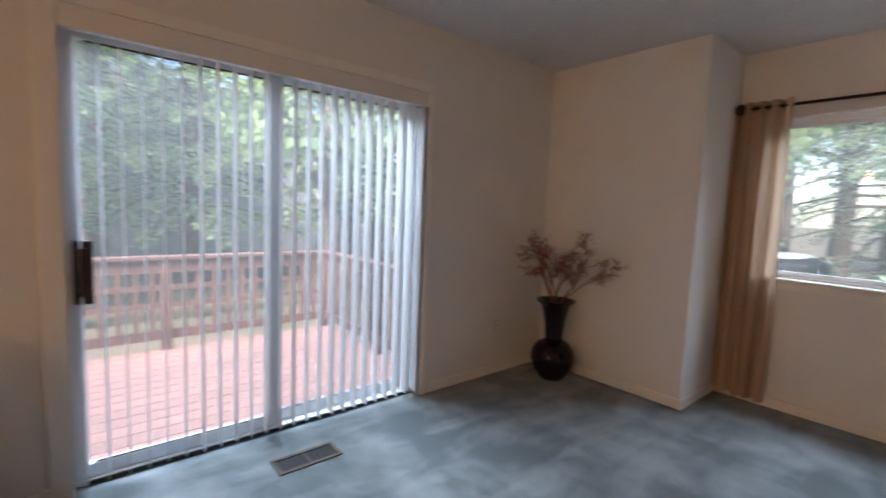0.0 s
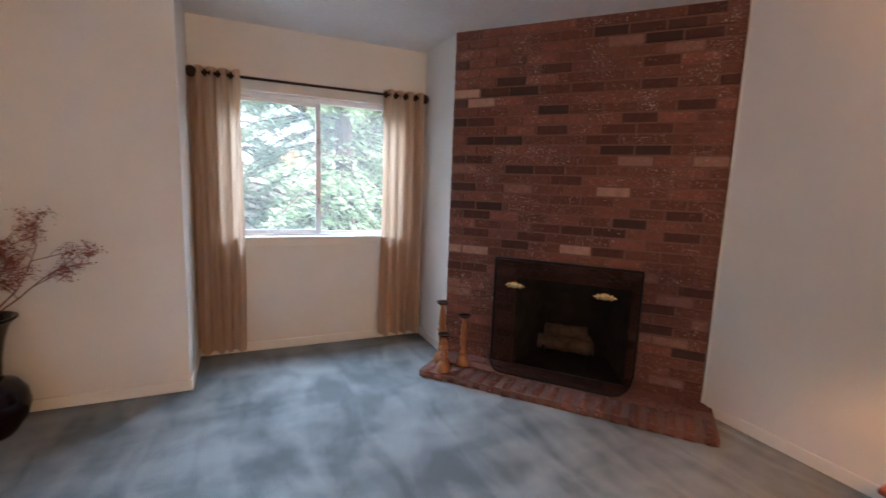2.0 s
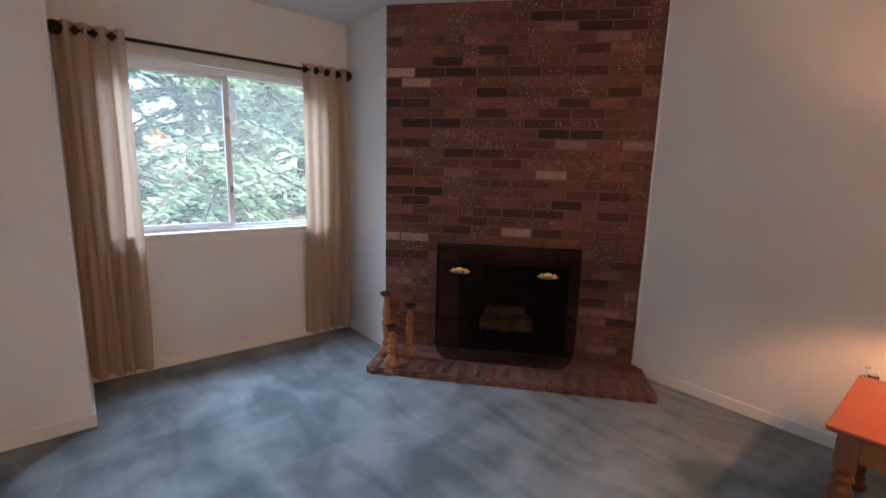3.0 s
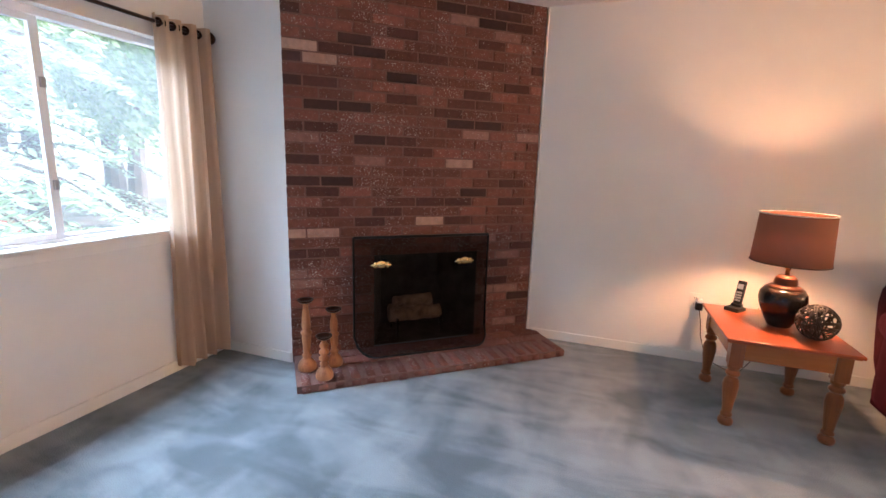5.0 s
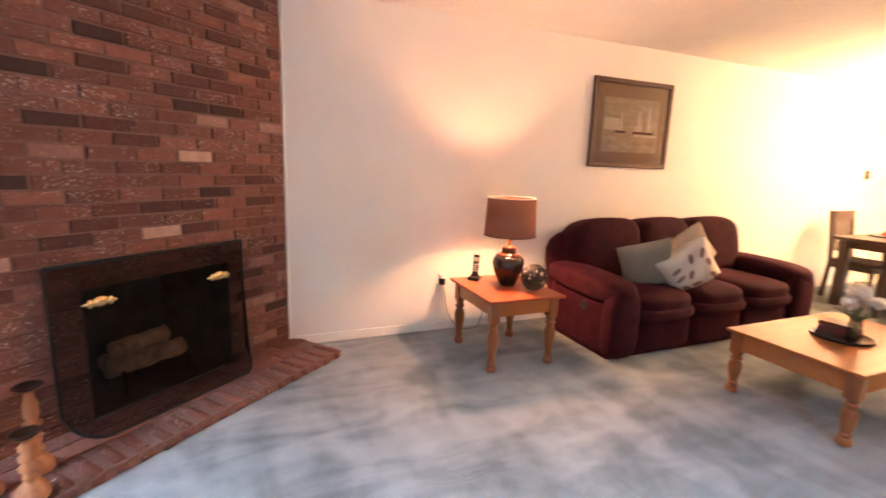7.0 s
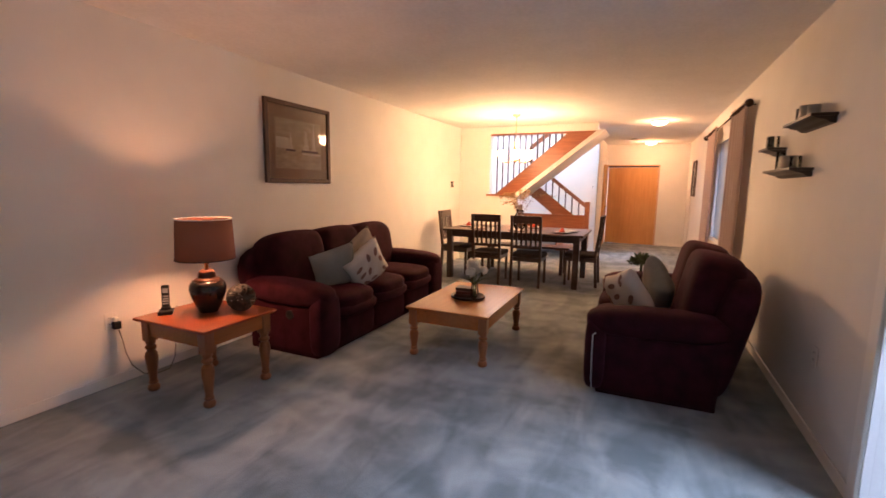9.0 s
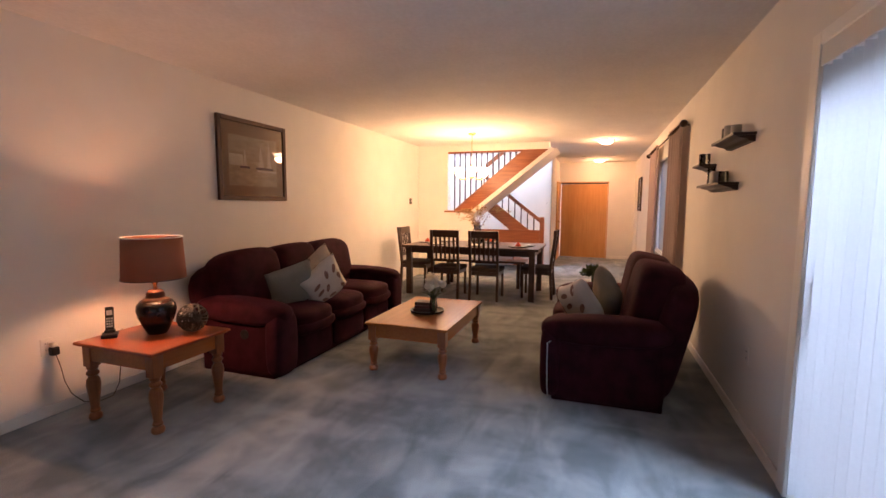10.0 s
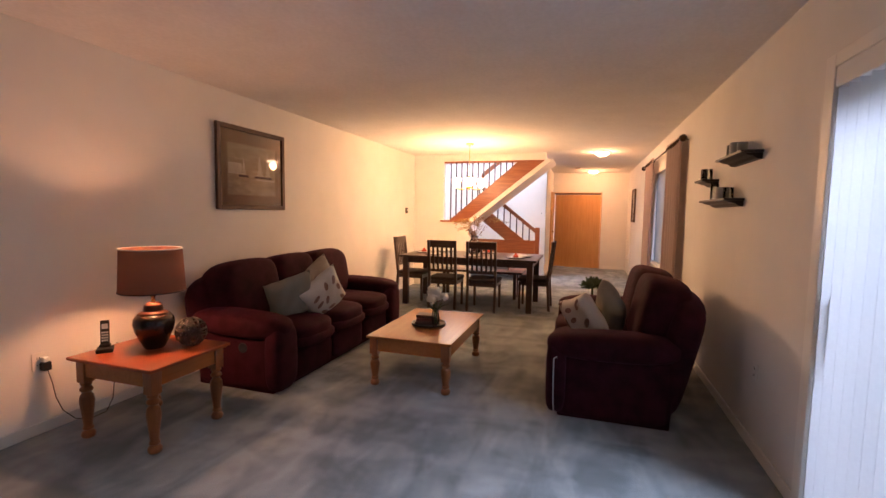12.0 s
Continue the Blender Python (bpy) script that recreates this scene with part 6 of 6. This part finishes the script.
for x in (-1.8, 1.2):
    w_ = part("window", boxes((x - 0.5, x + 0.5, -0.075, -0.036, 2.2, 3.5)), VINYL, house)
    part("pane", boxes((x - 0.43, x + 0.43, -0.082, -0.076, 2.27, 3.43)), DARKGLASS, w_)


def parked_car(label, m, paint):
    c = thing("parked_car", label, "car", "cars parked along the drive", m)
    bm = bmesh.new()
    soft(bm, (0, 0, 0.62), (4.3, 1.75, 0.62), 5, 8)
    body = part("body", bm, paint, c)
    bm = bmesh.new()
    soft(bm, (-0.15, 0, 1.08), (2.4, 1.5, 0.62), 3.5, 8)
    part("cabin", bm, DARKGLASS, c)
    bm = bmesh.new()
    soft(bm, (-0.15, 0, 1.34), (1.7, 1.3, 0.12), 4, 6)
    part("roof", bm, paint, c)
    for x in (-1.35, 1.35):
        for y in (-0.82, 0.82):
            bm = bmesh.new()
            lathe(bm, ((0.2, -0.1), (0.31, -0.1), (0.33, -0.06), (0.33, 0.06), (0.31, 0.1), (0.2, 0.1)), 20, pose(x, y, 0.33, 90))
            wl = part("wheel", bm, TYRE, c)
            bm = bmesh.new()
            lathe(bm, ((0, -0.09), (0.2, -0.09), (0.2, 0.09), (0, 0.09)), 16, pose(x, y, 0.33, 90))
            part("rim", bm, SILVER, wl)


parked_car("white parked car on the driveway beyond a window", pose(12.2, 3.0, GZ + 0.02, 0, 0, 92), CARPAINT)
parked_car("dark red parked car on the driveway beyond a window", pose(12.6, -1.7, GZ + 0.02, 0, 0, 88), surface("dark_red_paint", (0.14, 0.01, 0.015), None, 2, 0.2))
yard = thing("outdoor_stairs", "pale wooden stairs leading up a slope behind a yard", "stairs", m=pose(9.9, -5.35, GZ, 0, 0, -41))
for k in range(9):
    part("tread", boxes((0.26 * k, 0.26 * k + 0.27, -0.36, 0.36, 0.19 * (k + 1) - 0.04, 0.19 * (k + 1))), VINYL, yard)
for y in (-0.39, 0.39):
    part("stringer", band(bmesh.new(), -0.02, 0.02, 0.0, 2.5, -0.06, 0.17, k=0.73, y_at=0.0, z_at=0.06), VINYL, yard, at=pose(0, y, 0, 0, 0, -90))
fence = thing("garden_fence", "brown board fence at the back of a yard", "fence")
for k in range(3):
    part("fence_rail", boxes((-8, 14, 8.45, 8.5, GZ + 0.25 + 0.3 * k, GZ + 0.34 + 0.3 * k)), RAILPAINT, fence)
for k in range(12):
    part("fence_post", boxes((-8 + 2 * k, -7.9 + 2 * k, 8.5, 8.6, GZ, GZ + 1.0)), RAILPAINT, fence)

# ---- deck boards ----
row = boxes((-2.0, DKX1, 0, 0.138, -0.026, 0))
board_mesh = bpy.data.meshes.new("deck_board")
row.to_mesh(board_mesh)
row.free()
board_mesh.materials.append(DECK)
y = NORTH + T + 0.006
while y + 0.138 < DKY1 + 0.02:
    b = new("deck_board", board_mesh)
    b.parent = deck
    b.location = (0, y, DKZ)
    y += 0.144

# ---- bricks ----
CH_, BL, J, BZ = 0.0702, 0.21, 0.012, 0.048
# odd-coloured bricks: distance from the window side of the breast, height, kind
MARKS = {}
for u, z, kind_ in ((0.05, 0.787, "M"), (0.23, 0.787, "M"), (0.05, 0.922, "P"), (0.23, 0.922, "P"), (0.62, 0.997, "M"), (0.96, 0.997, "P"), (1.06, 0.997, "Q"), (1.28, 0.997, "M"),
                    (0.23, 1.067, "M"), (0.99, 1.137, "M"), (1.21, 1.137, "M"), (0.23, 1.207, "M"), (1.35, 1.207, "D"), (0.11, 1.28, "D"), (0.33, 1.28, "D"), (0.11, 1.42, "D"), (0.55, 1.42, "Q"),
                    (1.24, 1.42, "P"), (0.55, 1.557, "D"), (0.75, 1.557, "M"), (0.23, 1.628, "M"), (1.22, 1.697, "D"), (1.45, 1.697, "D"), (0.23, 1.767, "D"), (0.45, 1.767, "D"), (1.12, 1.767, "M"),
                    (0.78, 1.838, "M"), (0.05, 1.908, "D"), (0.33, 1.908, "M"), (0.78, 1.978, "D"), (0.05, 2.048, "D"), (0.23, 2.048, "P"), (0.11, 2.118, "P"), (0.33, 2.118, "M"), (0.55, 2.118, "D"),
                    (0.78, 2.118, "M"), (1.0, 2.118, "M"), (0.44, 2.19, "D"), (1.60, 2.327, "Q"), (1.24, 2.397, "Q"), (1.45, 2.397, "D"), (1.67, 2.397, "M"), (1.12, 2.47, "D"), (1.32, 2.47, "M"), (1.60, 2.47, "D"),
                    (1.70, 0.43, "Q"), (1.60, 0.64, "M"), (1.60, 0.50, "M"), (1.72, 0.36, "D")):
    MARKS[(round(u * 50), int((z - BZ) / CH_))] = kind_


def brick_mesh(name, l, h, d, seed, mat_):
    r = random.Random(seed)
    bm = bmesh.new()
    box(bm, 0, l, 0, d, 0, h)
    for v in bm.verts:
        v.co += Vector((r.uniform(-1, 1) * 0.0012, 0, r.uniform(-1, 1) * 0.0012))
    bmesh.ops.bevel(bm, geom=[e for e in bm.edges if all(v.co.y > d / 2 for v in e.verts)], offset=0.0045, segments=2, affect="EDGES")
    bmesh.ops.recalc_face_normals(bm, faces=bm.faces)
    me = bpy.data.meshes.new(name)
    bm.to_mesh(me)
    bm.free()
    me.materials.append(mat_)
    return me


cache = {}


def brick_at(s0, s1, z0, mat_key, parent, proud, h=CH_ - J):
    key = (round((s1 - s0) * 200), mat_key, int(proud * 1000) % 3, round(h, 3))
    if key not in cache:
        cache[key] = brick_mesh("brick", s1 - s0, h, 0.022, len(cache), {"R": BRICK, "D": BRICK_DARK, "P": BRICK_PALE, "M": BRICK_MID, "Q": BRICK_FADED}[mat_key])
    b = new("brick", cache[key])
    b.parent = parent
    b.location = (s0, -0.0208 + proud, z0)


r = random.Random(77)
for k in range(int((H - BZ) / CH_) + 1):
    z0 = BZ + k * CH_
    u = 0.0 if k % 2 else J - (BL + J) / 2
    while u < LEN:
        a, b_ = max(u, 0.0), min(u + BL, LEN)
        spans = [(LEN - b_, LEN - a)]
        if z0 < FOZ - 0.02:
            spans = [(LEN - b_, min(LEN - a, FO0)), (max(LEN - b_, FO1), LEN - a)]
        key = next((v_ for (mu, mk), v_ in MARKS.items() if mk == k and a <= mu / 50 < b_), None)
        if key is None:
            q2 = r.random()
            key = "M" if q2 < 0.05 else ("Q" if q2 > 0.95 else "R")
        proud = r.uniform(0, 0.005)
        for x0_, x1_ in spans:
            if x1_ - x0_ > 0.025:
                brick_at(x0_, x1_, z0, key, wall_fire, proud, min(CH_ - J, H - 0.002 - z0))
        u += BL + J


# hearth: flat bricks behind a course of worn bricks laid on edge
def rowlock_mesh(seed):
    """A brick laid on edge, its front end worn round."""
    rr_ = random.Random(seed)
    bm = bmesh.new()
    box(bm, 0, 0.088, 0, 0.212, 0, 0.052)
    bmesh.ops.bevel(bm, geom=[e for e in bm.edges if all(v.co.z > 0.05 for v in e.verts) and any(v.co.y > 0.1 for v in e.verts)] + [e for e in bm.edges if all(v.co.y > 0.2 for v in e.verts) and abs(e.verts[0].co.z - e.verts[1].co.z) > 0.02], offset=0.017, segments=3, affect="EDGES")
    for v in bm.verts:
        v.co += Vector((rr_.uniform(-1, 1) * 0.0025, rr_.uniform(-1, 1) * 0.003, rr_.uniform(-1, 1) * 0.0015))
    bmesh.ops.recalc_face_normals(bm, faces=bm.faces)
    me = bpy.data.meshes.new("brick")
    bm.to_mesh(me)
    bm.free()
    for f in me.polygons:
        f.use_smooth = True
    me.materials.append(BRICK)
    return me


rowlocks = [rowlock_mesh(300 + i) for i in range(5)]
flat = [brick_mesh("brick", 0.21, 0.022, 0.115, 310 + i, BRICK) for i in range(3)]
s = -0.058
while s + 0.088 < 1.876:
    b = new("brick", rowlocks[r.randrange(5)])
    b.parent, b.matrix_basis = hearth, pose(s, 0.257 + r.uniform(-0.004, 0.006), r.uniform(0.001, 0.006), 0, r.uniform(-1.5, 1.5), r.uniform(-1.2, 1.2))
    s += 0.1015
for rr in range(2):
    s = -0.058 + (0.11 if rr % 2 else 0)
    while s + 0.21 < 1.876:
        b = new("brick", flat[r.randrange(3)])
        b.parent, b.location = hearth, (s, 0.006 + 0.125 * rr, 0.031 + r.uniform(0, 0.002))
        s += 0.222
